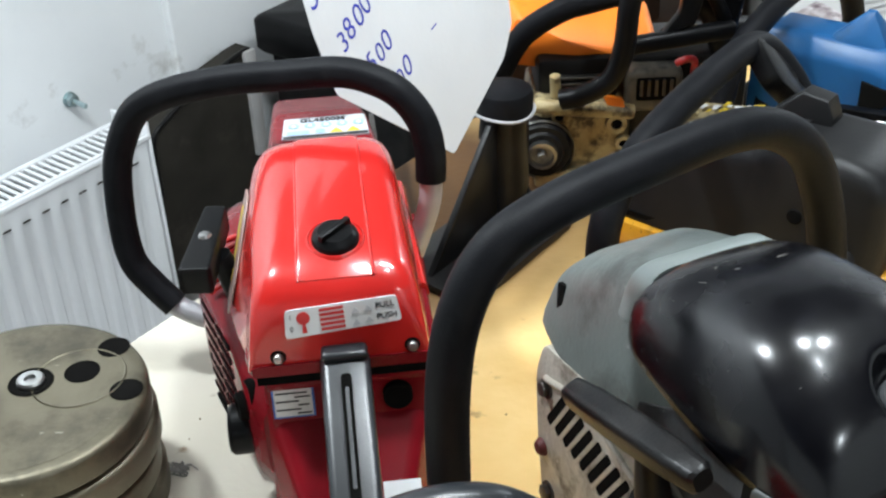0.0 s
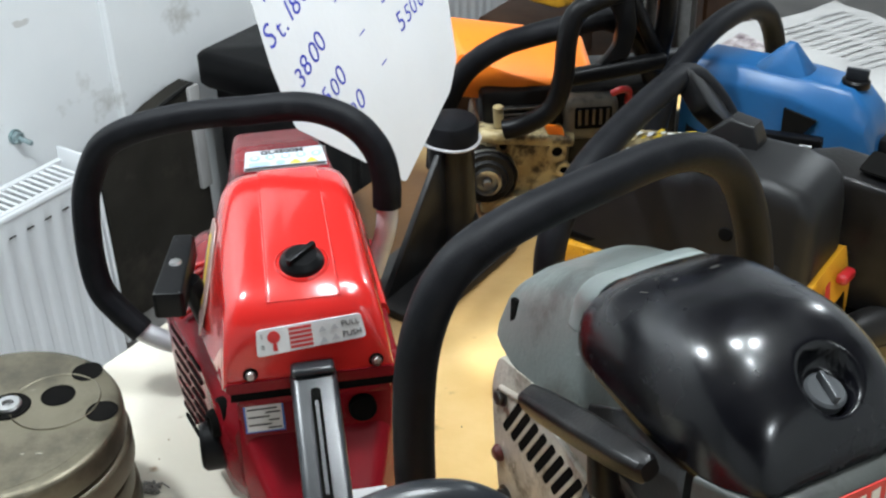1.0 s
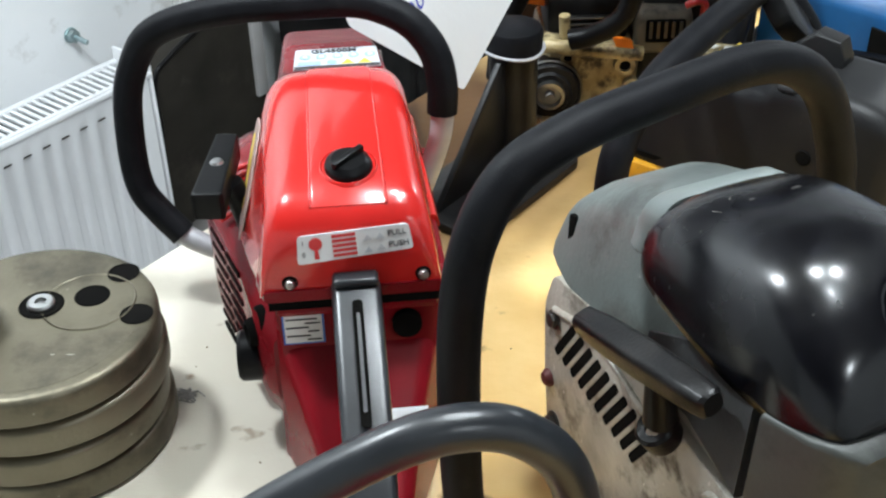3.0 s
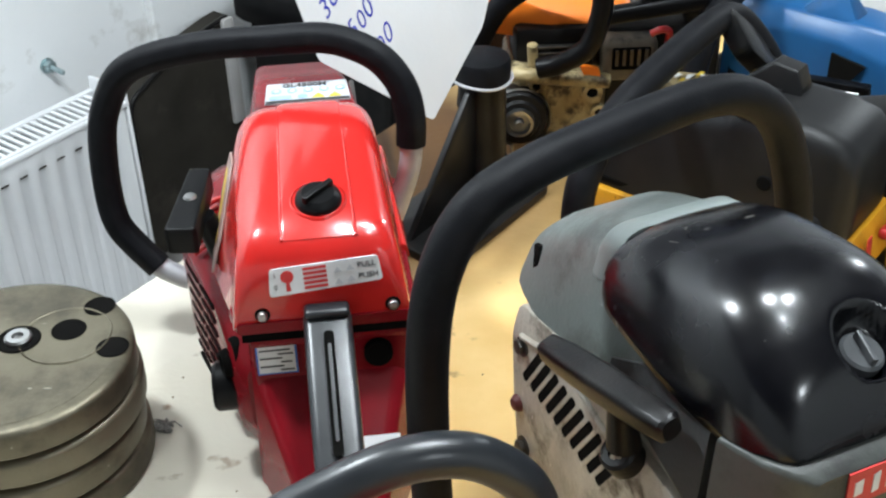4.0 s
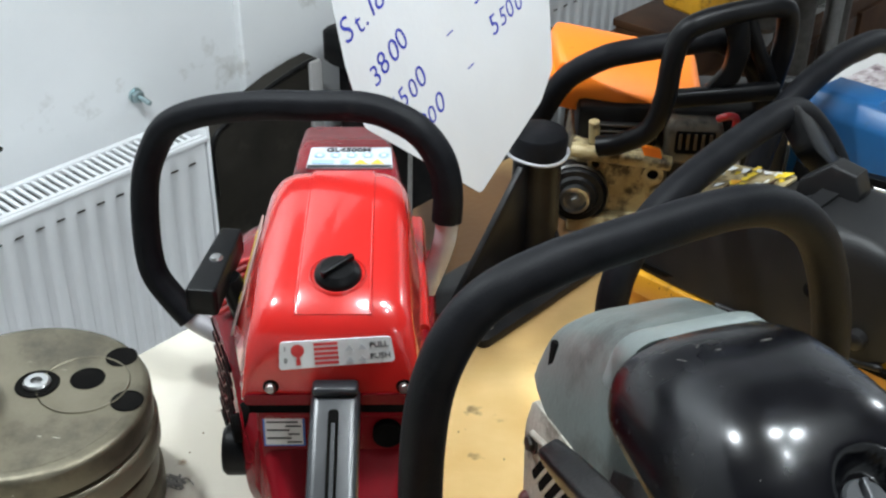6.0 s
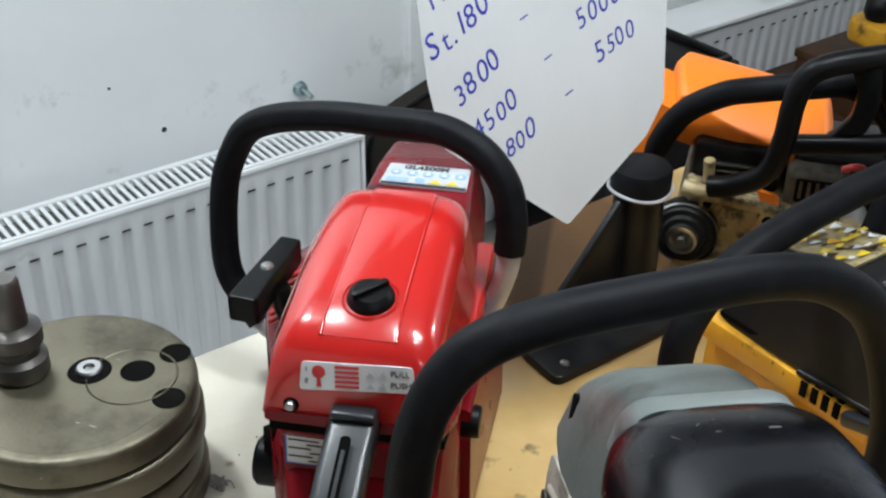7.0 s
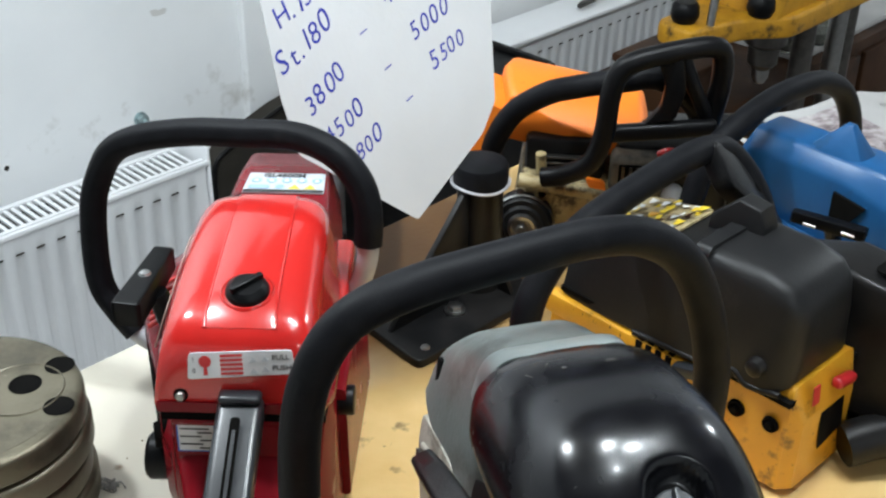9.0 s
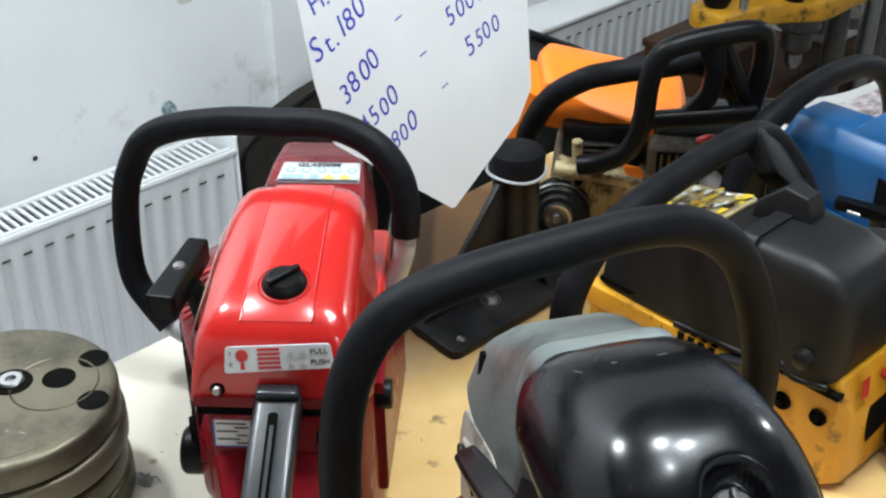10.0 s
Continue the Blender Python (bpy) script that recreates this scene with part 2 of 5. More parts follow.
    edge.inputs["From Min"].default_value, edge.inputs["From Max"].default_value = 0.33, 0.19
    nt.links.new(blot.outputs[0], edge.inputs["Value"])
    mix3 = nt.nodes.new("ShaderNodeMix")
    mix3.data_type = "RGBA"
    nt.links.new(edge.outputs["Result"], mix3.inputs[0])
    nt.links.new(mix2.outputs[2], mix3.inputs[6])
    mix3.inputs[7].default_value = (0.125, 0.060, 0.020, 1)
    nt.links.new(mix3.outputs[2], b.inputs["Base Color"])


# ---- mesh helpers ----
def part(name, bm, mat, parent=None, label="", smooth=True):
    """One mesh object under a thing or a part."""
    bmesh.ops.recalc_face_normals(bm, faces=bm.faces[:])
    me = bpy.data.meshes.new(name)
    bm.to_mesh(me)
    bm.free()
    me.materials.append(M[mat])
    if smooth:
        me.shade_smooth()
        me.set_sharp_from_angle(angle=radians(38))
    ob = new(name, me)
    if parent:
        ob.parent = parent
    if label:
        ob["label"] = label
    return ob


def thing(name, m, label, category, group="", kind=""):
    ob = new(name)
    ob.empty_display_size = 0.05
    ob.matrix_basis = m
    return tagged(ob, label, category, group, kind)


def box(cx, cy, cz, sx, sy, sz, bevel=0.0, seg=2, turn=None):
    bm = bmesh.new()
    bmesh.ops.create_cube(bm, size=1)
    bmesh.ops.scale(bm, vec=(sx, sy, sz), verts=bm.verts)
    if bevel:
        bmesh.ops.bevel(bm, geom=bm.edges[:], offset=bevel, segments=seg, affect="EDGES", profile=0.5)
    if turn:
        bmesh.ops.transform(bm, matrix=turn, verts=bm.verts)
    bmesh.ops.translate(bm, vec=(cx, cy, cz), verts=bm.verts)
    return bm


def cylinder(p0, p1, r0, r1=None, seg=24, bevel=0.0):
    bm = bmesh.new()
    p0, p1 = Vector(p0), Vector(p1)
    h = (p1 - p0).length
    bmesh.ops.create_cone(bm, cap_ends=True, segments=seg, radius1=r0, radius2=r0 if r1 is None else r1, depth=h)
    if bevel:
        rim = [e for e in bm.edges if abs(e.verts[0].co.z - e.verts[1].co.z) < 1e-6 and len(e.link_faces) == 2]
        bmesh.ops.bevel(bm, geom=rim, offset=bevel, segments=2, affect="EDGES", profile=0.5)
    m = Matrix.Translation((p0 + p1) / 2) @ (p1 - p0).to_track_quat("Z", "Y").to_matrix().to_4x4()
    bmesh.ops.transform(bm, matrix=m, verts=bm.verts)
    return bm


def lathe(profile, seg=48, axis=None):
    """Turned round z from (radius, height) pairs."""
    bm = bmesh.new()
    rings = []
    for r, z in profile:
        if r < 1e-6:
            rings.append([bm.verts.new((0, 0, z))])
        else:
            rings.append([bm.verts.new((r * math.cos(2 * math.pi * k / seg), r * math.sin(2 * math.pi * k / seg), z)) for k in range(seg)])
    for a, b in zip(rings, rings[1:]):
        for k in range(seg):
            q = [a[k % len(a)], a[(k + 1) % len(a)], b[(k + 1) % len(b)], b[k % len(b)]]
            q = [v for i, v in enumerate(q) if v not in q[:i]]
            if len(q) > 2:
                bm.faces.new(q)
    if axis is not None:
        bmesh.ops.transform(bm, matrix=axis, verts=bm.verts)
    return bm


def loft(sections, caps=True):
    bm = bmesh.new()
    rings = [[bm.verts.new(p) for p in s] for s in sections]
    n = len(rings[0])
    for a, b in zip(rings, rings[1:]):
        for k in range(n):
            bm.faces.new((a[k], a[(k + 1) % n], b[(k + 1) % n], b[k]))
    if caps:
        bm.faces.new(rings[0][::-1])
        bm.faces.new(rings[-1])
    return bm


def rounded(poly, r, seg=4):
    """A polygon (pairs) with rounded corners; always len(poly) * (seg + 1) points."""
    out = []
    n = len(poly)
    for i in range(n):
        p, a, b = Vector(poly[i]), Vector(poly[i - 1]), Vector(poly[(i + 1) % n])
        rr = r[i] if isinstance(r, (list, tuple)) else r
        u, v = (a - p), (b - p)
        lu, lv = u.length, v.length
        d = min(rr, lu * 0.48, lv * 0.48)
        s, e = p + u / lu * d, p + v / lv * d
        for k in range(seg + 1):
            t = k / seg
            out.append((1 - t) ** 2 * s + 2 * t * (1 - t) * p + t * t * e)
    return out


def trap(y, zb, zt, wb, wt, cx=0.0, r=0.012, shift=0.0, seg=4):
    """A section across the saw at y: wide below, narrow above, with rounded corners."""
    pts = rounded([(cx - wb, zb), (cx + wb, zb), (cx + shift + wt, zt), (cx + shift - wt, zt)], [0.004, 0.004, r, r], seg)
    return [(p.x, y, p.y) for p in pts]


def spline(pts, n=8):
    pts = [Vector(p) for p in pts]
    ext = [2 * pts[0] - pts[1]] + pts + [2 * pts[-1] - pts[-2]]
    out = []
    for i in range(1, len(ext) - 2):
        p0, p1, p2, p3 = ext[i - 1:i + 3]
        for k in range(n):
            t = k / n
            out.append(0.5 * ((2 * p1) + (p2 - p0) * t + (2 * p0 - 5 * p1 + 4 * p2 - p3) * t * t + (3 * p1 - p0 - 3 * p2 + p3) * t ** 3))
    return out + [pts[-1]]


def tube(pts, r, seg=20, n=8, smooth_path=True, ribs=0, cap=True):
    """A bar swept along a smooth path; ribs: shallow lengthwise grooves round it."""
    path = spline(pts, n) if smooth_path else [Vector(p) for p in pts]
    rr = r if isinstance(r, (list, tuple)) else [r] * 2
    bm = bmesh.new()
    t0 = (path[1] - path[0]).normalized()
    nrm = t0.orthogonal().normalized()
    rings = []
    for i, p in enumerate(path):
        t = (path[min(i + 1, len(path) - 1)] - path[max(i - 1, 0)]).normalized()
        nrm = (nrm - t * nrm.dot(t)).normalized()
        bn = t.cross(nrm)
        f = i / (len(path) - 1)
        rad = rr[0] + (rr[-1] - rr[0]) * f
        ring = []
        for k in range(seg):
            a = 2 * math.pi * k / seg
            q = rad * (1 - (0.05 if ribs and k % ribs == 0 else 0))
            ring.append(bm.verts.new(p + (nrm * math.cos(a) + bn * math.sin(a)) * q))
        rings.append(ring)
    for a, b in zip(rings, rings[1:]):
        for k in range(seg):
            bm.faces.new((a[k], a[(k + 1) % seg], b[(k + 1) % seg], b[k]))
    if cap:
        bm.faces.new(rings[0][::-1])
        bm.faces.new(rings[-1])
    return bm


def prism(poly, depth, m=None, bevel=0.0, seg=2):
    """A polygon in x and y, thickened from z = 0 to depth, set by the pose m."""
    bm = bmesh.new()
    f = bm.faces.new([bm.verts.new((p[0], p[1], 0)) for p in poly])
    ext = bmesh.ops.extrude_face_region(bm, geom=[f])
    bmesh.ops.translate(bm, vec=(0, 0, depth), verts=[v for v in ext["geom"] if isinstance(v, bmesh.types.BMVert)])
    if bevel:
        bmesh.ops.recalc_face_normals(bm, faces=bm.faces[:])
        bmesh.ops.bevel(bm, geom=bm.edges[:], offset=bevel, segments=seg, affect="EDGES", profile=0.5)
    if m is not None:
        bmesh.ops.transform(bm, matrix=m, verts=bm.verts)
    return bm


def join(*bms):
    out = bmesh.new()
    for b in bms:
        me = bpy.data.meshes.new("join")
        b.to_mesh(me)
        b.free()
        out.from_mesh(me)
        bpy.data.meshes.remove(me)
    return out


def basis(origin, x, y):
    """A pose whose x and y axes point along x and (about) y."""
    x = Vector(x).normalized()
    z = x.cross(Vector(y)).normalized()
    y = z.cross(x)
    return Matrix.Translation(origin) @ Matrix((x, y, z)).transposed().to_4x4()


def writing(text, size, m, mat, parent, name="writing", shear=0.0, thick=0.0002, offset=0.0, align="LEFT"):
    """Flat lettering in the built-in font, as a mesh."""
    cu = bpy.data.curves.new("writing", "FONT")
    cu.body, cu.size, cu.extrude, cu.shear, cu.offset, cu.align_x = text, size, thick, shear, offset, align
    cu.resolution_u = 3
    tmp = bpy.data.objects.new("writing_source", cu)
    scene.collection.objects.link(tmp)
    bpy.context.view_layer.update()
    me = bpy.data.meshes.new_from_object(tmp.evaluated_get(bpy.context.evaluated_depsgraph_get()))
    bpy.data.objects.remove(tmp)
    bpy.data.curves.remove(cu)
    me.transform(m)
    me.materials.clear()
    me.materials.append(M[mat])
    ob = new(name, me)
    ob.parent = parent
    return ob


def screw(parent, p, axis, r=0.004, mat="steel", name="screw"):
    """Pan-head screw with a cross recess."""
    m = Matrix.Translation(p) @ Vector(axis).to_track_quat("Z", "Y").to_matrix().to_4x4()
    head = lathe([(0, -r), (r, -r), (r, r * 0.25), (r * 0.75, r * 0.6), (0, r * 0.7)], 16)
    slot = box(0, 0, r * 0.72, r * 1.3, r * 0.3, r * 0.12)
    bm = join(head, slot)
    bmesh.ops.transform(bm, matrix=m, verts=bm.verts)
    return part(name, bm, mat, parent)


def hexbolt(parent, p, axis, r=0.007, mat="steel", name="bolt"):
    m = Matrix.Translation(p) @ Vector(axis).to_track_quat("Z", "Y").to_matrix().to_4x4()
    bm = join(cylinder((0, 0, 0), (0, 0, r * 0.25), r * 1.35, seg=20), cylinder((0, 0, r * 0.25), (0, 0, r * 0.95), r, seg=6, bevel=r * 0.08))
    bmesh.ops.transform(bm, matrix=m, verts=bm.verts)
    return part(name, bm, mat, parent)


BENCH_SOAK, BROWN_PATCH = (-0.03, 0.07), (-0.035, 1.13, 0.0)
bench_material()

# ---- room ----
ALONG, INTO = Vector((0.62, 0.785, 0)).normalized(), Vector((-0.785, 0.62, 0)).normalized()
ROOM = basis((0, 0, 0), ALONG, INTO)  # x along the wall, y towards it
WALL = 1.95
FLOOR = -0.85


def structure(name, bm, mat, label, category, smooth=False):
    ob = part(name, bm, mat, None, "", smooth)
    ob.matrix_basis = ROOM
    return tagged(ob, label, category, kind="structure")


structure("wall_north", box(0.5, WALL + 0.08, 0.45, 9, 0.16, 2.6), "wall_paint", "white painted plaster wall with drill holes and smudges", "wall")
structure("wall_south", box(0.5, -2.6, 0.45, 9, 0.16, 2.6), "wall_paint", "plain white painted wall", "wall")
structure("wall_west", box(-3.08, -0.4, 0.45, 0.16, 6, 2.6), "wall_paint", "plain white painted wall", "wall")
structure("wall_east", box(4.9, -0.4, 0.45, 0.16, 6, 2.6), "wall_paint", "plain white painted wall", "wall")
structure("floor", box(0.5, -0.4, FLOOR - 0.05, 9, 6, 0.1), "floor_concrete", "grey concrete workshop floor", "floor")
# ceiling is out of view; its dark colour keeps reflections on black parts low
structure("ceiling", box(0.5, -0.4, 1.8, 9, 6, 0.1), "ceiling_dark", "unseen ceiling, coloured dark to keep reflections low", "ceiling")
structure("pilaster", box(2.45, WALL - 0.012, 0.45, 1.8, 0.024, 2.596, 0.004), "wall_paint", "white plastered wall step", "wall")
# ---- radiators ----
def radiator(x0, x1, grille):
    """Panel radiator with pressed flutes, top grille and end caps, under the room's axes."""
    ob = thing("radiator", ROOM @ Matrix.Translation((0, 1.77, -0.402)), "white enamelled steel panel radiator with vertical flutes", "radiator", "radiators on the wall")
    w, h = x1 - x0, 0.455
    pitch = 0.0432
    n = int((w - 0.05) / pitch)
    start = x1 - 0.02 - pitch
    for back in (0, 1):
        y = 0.0 if not back else 0.095
        bm = bmesh.new()
        prof = [(x1 - 0.012, 0.0)]
        for k in range(n):
            a = start - k * pitch
            prof += [(a + 0.028, 0.0), (a + 0.0225, 0.0055), (a + 0.0085, 0.0055), (a + 0.003, 0.0)]
        prof += [(x0 + 0.012, 0.0)]
        rows = []
        for z, f in ((-0.005, 0.0), (-0.046, 0.0), (-0.054, 1.0), (-h, 1.0)):
            rows.append([bm.verts.new((x, y + d * f, z)) for x, d in prof])
        for a, b in zip(rows, rows[1:]):
            for k in range(len(a) - 1):
                bm.faces.new((a[k], a[k + 1], b[k + 1], b[k]))
        part("panel", bm, "radiator_white", ob)
    # dark bars that paint in the shade at the head of each flute
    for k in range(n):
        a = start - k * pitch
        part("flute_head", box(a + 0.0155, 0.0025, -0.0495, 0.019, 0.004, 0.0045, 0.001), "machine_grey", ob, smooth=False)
    part("front_rail", box((x0 + x1) / 2, -0.001, -0.006, w, 0.008, 0.012, 0.003), "radiator_white", ob)
    part("back_rail", box((x0 + x1) / 2, 0.1, -0.004, w, 0.012, 0.010, 0.003), "radiator_white", ob)
    part("side_cap", box(x1 - 0.004, 0.05, -0.2, 0.008, 0.108, h, 0.003), "radiator_white", ob)
    part("side_cap", box(x0 + 0.004, 0.05, -0.2, 0.008, 0.108, h, 0.003), "radiator_white", ob)
    if grille:
        # tray under the slats, greyer than the enamel
        part("grille_tray", box((x0 + x1) / 2, 0.05, -0.02, w - 0.02, 0.085, 0.004), "tray_grey", ob, smooth=False)
        k, x = 0, x0 + 0.02
        while x < x1 - 0.015:
            part("grille_slat", box(x, 0.05, -0.006, 0.0075, 0.088, 0.005), "radiator_white", ob, smooth=False)
            x += 0.0165
        part("grille_rib", box((x0 + x1) / 2, 0.012, -0.003, w - 0.02, 0.010, 0.006, 0.001), "radiator_white", ob)
    else:
        part("top_shelf", box((x0 + x1) / 2, 0.052, 0.004, w + 0.02, 0.14, 0.012, 0.003), "radiator_white", ob, "plain white sill board over the radiator")
    return ob


radiator(0.02, 1.325, True)
radiator(1.98, 3.6, False)


def wall_bolt():
    ob = thing("wall_bolt", ROOM @ Matrix.Translation((1.282, WALL, -0.357)) @ pose(0, 0, 0, 90, 0, 0), "zinc-plated hanger bolt with nut screwed into the wall", "bolt")
    part("washer", lathe([(0, 0), (0.016, 0), (0.016, 0.003), (0, 0.003)], 24), "zinc", ob)
    part("nut", cylinder((0, 0, 0.003), (0, 0, 0.016), 0.0135, seg=6, bevel=0.001), "zinc", ob)
    part("stud", cylinder((0, 0, 0.01), (0.004, -0.006, 0.045), 0.0055, seg=14, bevel=0.001), "zinc", ob)


wall_bolt()
for x, z, r in ((0.874, -0.253, 0.0042), (0.973, -0.366, 0.0075)):
    ob = thing("wall_hole", ROOM @ Matrix.Translation((x, WALL, z)) @ pose(0, 0, 0, 90, 0, 0), "crumbling drill hole in the white wall", "hole", "drill holes in the wall")
    part("hole_rim", lathe([(r * 1.2, 0.0), (r * 1.0, 0.0012), (r * 0.8, 0.001), (r * 0.7, 0.0004)], 14), "wall_paint", ob)
    part("hole_bottom", lathe([(0, 0.0006), (r * 0.75, 0.0008), (r * 0.8, 0.0)], 12), "machine_grey", ob)

# ---- bench ----
BX0, BX1, BY0, BY1 = -0.75, 1.80, 0.05, 0.79  # under the room's axes


def bench():
    ob = thing("workbench", Matrix.Identity(4), "wooden workbench top, cream paint worn to oil-stained ochre wood", "workbench")
    top = prism(rounded([(BX0, BY0 - 0.35), (BX1, BY0 - 0.35), (BX1, BY1 - 0.30), (BX1 - 0.30, BY1 - 0.185), (BX1 - 0.42, BY1 - 0.185), (BX1 - 0.46, BY1), (BX0, BY1)], 0.03), 0.035, None, 0.004)
    bmesh.ops.transform(top, matrix=ROOM @ Matrix.Translation((0, 0, -0.035)), verts=top.verts)
    part("bench_top", top, "bench_top", ob)
    for x, y in ((BX0 + 0.08, BY0 - 0.27), (BX0 + 0.08, BY1 - 0.08), (BX1 - 0.08, BY0 - 0.27), (BX1 - 0.54, BY1 - 0.08)):
        leg = box(x, y, (FLOOR - 0.035) / 2, 0.07, 0.07, -FLOOR - 0.035, 0.004)
        bmesh.ops.transform(leg, matrix=ROOM, verts=leg.verts)
        part("leg", leg, "wood_brown", ob)
    return ob


bench()

# ---- red chainsaw ----
def red_saw():
    S = thing("chainsaw", pose(-0.075, 0.69, 0, 0, 0, 5), "glossy red chainsaw with black wraparound handle on the bench", "chainsaw", "chainsaws on the bench")
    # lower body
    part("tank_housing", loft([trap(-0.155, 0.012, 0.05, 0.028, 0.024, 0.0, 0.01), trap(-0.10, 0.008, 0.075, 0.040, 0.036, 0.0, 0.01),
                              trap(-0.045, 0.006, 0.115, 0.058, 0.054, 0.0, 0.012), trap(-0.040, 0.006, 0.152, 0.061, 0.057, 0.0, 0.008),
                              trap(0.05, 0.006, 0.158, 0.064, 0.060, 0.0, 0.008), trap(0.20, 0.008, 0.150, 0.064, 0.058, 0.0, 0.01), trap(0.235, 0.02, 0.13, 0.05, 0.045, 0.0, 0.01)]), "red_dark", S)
    # bright cover with a sloping back face
    prof = [(-0.0525, 0.170, 0.174, 0.060, 0.058), (-0.0515, 0.166, 0.188, 0.062, 0.058), (-0.0480, 0.162, 0.206, 0.063, 0.056), (-0.0440, 0.160, 0.2165, 0.063, 0.055), (-0.0370, 0.158, 0.2255, 0.064, 0.054), (-0.0240, 0.157, 0.2315, 0.064, 0.053),
            (0.0, 0.156, 0.2360, 0.065, 0.052), (0.04, 0.155, 0.2420, 0.065, 0.051), (0.08, 0.155, 0.2465, 0.064, 0.050), (0.112, 0.155, 0.2480, 0.062, 0.049), (0.124, 0.156, 0.2455, 0.060, 0.048), (0.132, 0.157, 0.2400, 0.058, 0.047), (0.136, 0.158, 0.2200, 0.056, 0.046)]

    def spread(y):
        return 0.016 * min(1.0, max(0.0, (y + 0.03) / 0.07))
    part("top_cover", loft([trap(y, zb, zt, wb + spread(y) / 2, wt, -0.003 - spread(y) / 2, 0.022, spread(y) / 2, 7) for y, zb, zt, wb, wt in prof]), "red_gloss", S)
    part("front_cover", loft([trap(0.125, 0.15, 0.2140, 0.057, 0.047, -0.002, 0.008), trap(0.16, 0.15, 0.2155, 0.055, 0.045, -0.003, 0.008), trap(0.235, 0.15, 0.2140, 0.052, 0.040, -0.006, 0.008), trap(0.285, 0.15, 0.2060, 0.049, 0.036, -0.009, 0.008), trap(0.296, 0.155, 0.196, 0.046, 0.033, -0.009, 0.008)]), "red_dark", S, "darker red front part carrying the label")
    part("cover_panel", loft([[(-0.001 + sx * (0.0245 - 0.0022 * k / 6), y, z) for sx, z in ((-1.04, zt - 0.004), (1.04, zt - 0.004), (1.0, zt + 0.0016 * min(1, k + 0.3)), (0.94, zt + 0.0022 * min(1, k + 0.3)), (-0.94, zt + 0.0022 * min(1, k + 0.3)), (-1.0, zt + 0.0016 * min(1, k + 0.3)))] for k, (y, zb, zt, wb, wt) in enumerate(prof[4:11])]), "red_gloss", S, "raised centre panel of the cover")
    for sx in (-1, 1):
        part("cover_ridge", tube([(-0.001 + sx * (0.0252 - 0.0022 * k / 6), y, zt + 0.0006) for k, (y, zb, zt, wb, wt) in enumerate(prof[4:11])], 0.0011, 8, 4), "red_gloss", S)
    part("cover_lip", loft([trap(-0.0545, 0.163, 0.172, 0.061, 0.060, -0.002, 0.003), trap(-0.030, 0.158, 0.167, 0.067, 0.066, -0.002, 0.003), trap(0.14, 0.154, 0.162, 0.066, 0.064, -0.002, 0.003)]), "red_dark", S)
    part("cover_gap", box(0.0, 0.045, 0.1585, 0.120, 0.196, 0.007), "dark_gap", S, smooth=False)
    # filter knob
    kn = Matrix.Translation((0.001, -0.006, 0.2375)) @ pose(0, 0, 0, 10, 0, 0)
    knob = part("filter_knob", lathe([(0, 0.007), (0.0115, 0.0068), (0.0135, 0.005), (0.0155, 0.0035), (0.0163, 0.001), (0.0163, -0.006), (0, -0.006)], 40, kn), "black_plastic", S)
    part("knob_bar", box(0, 0, 0, 0.0275, 0.0045, 0.006, 0.0012, 2, None), "black_plastic", knob)
    bar = [c for c in knob.children][0]
    bar.matrix_basis = kn @ Matrix.Translation((0, 0, 0.008)) @ pose(0, 0, 0, 0, 0, 42)
    part("knob_seat", lathe([(0.0175, -0.001), (0.019, 0.0008), (0.0205, -0.001)], 40, kn), "red_gloss", S)
    # stickers
    st = basis((0.001, -0.0493, 0.2035), (1, 0, 0.05), (0, 0.24, 1))
    plate = part("warning_sticker", prism(rounded([(-0.039, -0.0105), (0.039, -0.0075), (0.037, 0.0105), (-0.037, 0.0095)], 0.003), 0.0012, st), "sticker_white", S, "white safety sticker with red pictogram")
    at = st @ Matrix.Translation((0, 0, 0.0014))
    part("pictogram", lathe([(0, 0.0003), (0.0045, 0.0003), (0.0045, 0)], 20, at @ Matrix.Translation((-0.0255, 0.003, 0))), "sticker_red", plate)
    part("pictogram_stem", prism([(-0.0272, -0.0075), (-0.0238, -0.0075), (-0.0246, 0), (-0.0264, 0)], 0.0003, at), "sticker_red", plate)
    for k in range(5):
        part("red_bar", prism([(-0.0145, -0.0075 + k * 0.0034), (0.0015, -0.0072 + k * 0.0034), (0.0015, -0.0052 + k * 0.0034), (-0.0145, -0.0055 + k * 0.0034)], 0.0003, at), "sticker_red", plate)
    for x, y in ((0.009, 0.0035), (0.009, -0.005), (0.0175, 0.004), (0.0175, -0.004)):
        part("small_mark", prism([(x - 0.003, y - 0.002), (x + 0.003, y - 0.0015), (x, y + 0.0025)], 0.0003, at), "sticker_silver", plate)
    writing("PULL", 0.0058, at @ Matrix.Translation((0.0225, 0.0032, 0)) @ pose(0, 0, 0, 0, 0, 2), "sticker_black", plate)
    writing("PUSH", 0.0058, at @ Matrix.Translation((0.0225, -0.0048, 0)) @ pose(0, 0, 0, 0, 0, 2), "sticker_black", plate)
    writing("I", 0.005, at @ Matrix.Translation((-0.0345, 0.003, 0)), "sticker_black", plate)
    writing("0", 0.005, at @ Matrix.Translation((-0.0352, -0.0055, 0)), "sticker_black", plate)
    lb = basis((-0.001, 0.206, 0.2150), (1, 0, 0), (0, 1, -0.012))
    plate = part("rating_label", prism(rounded([(-0.036, -0.019), (0.036, -0.019), (0.034, 0.019), (-0.034, 0.019)], 0.002), 0.0012, lb), "sticker_silver", S, "silver label with blue safety signs")
    at = lb @ Matrix.Translation((0, 0, 0.0014))
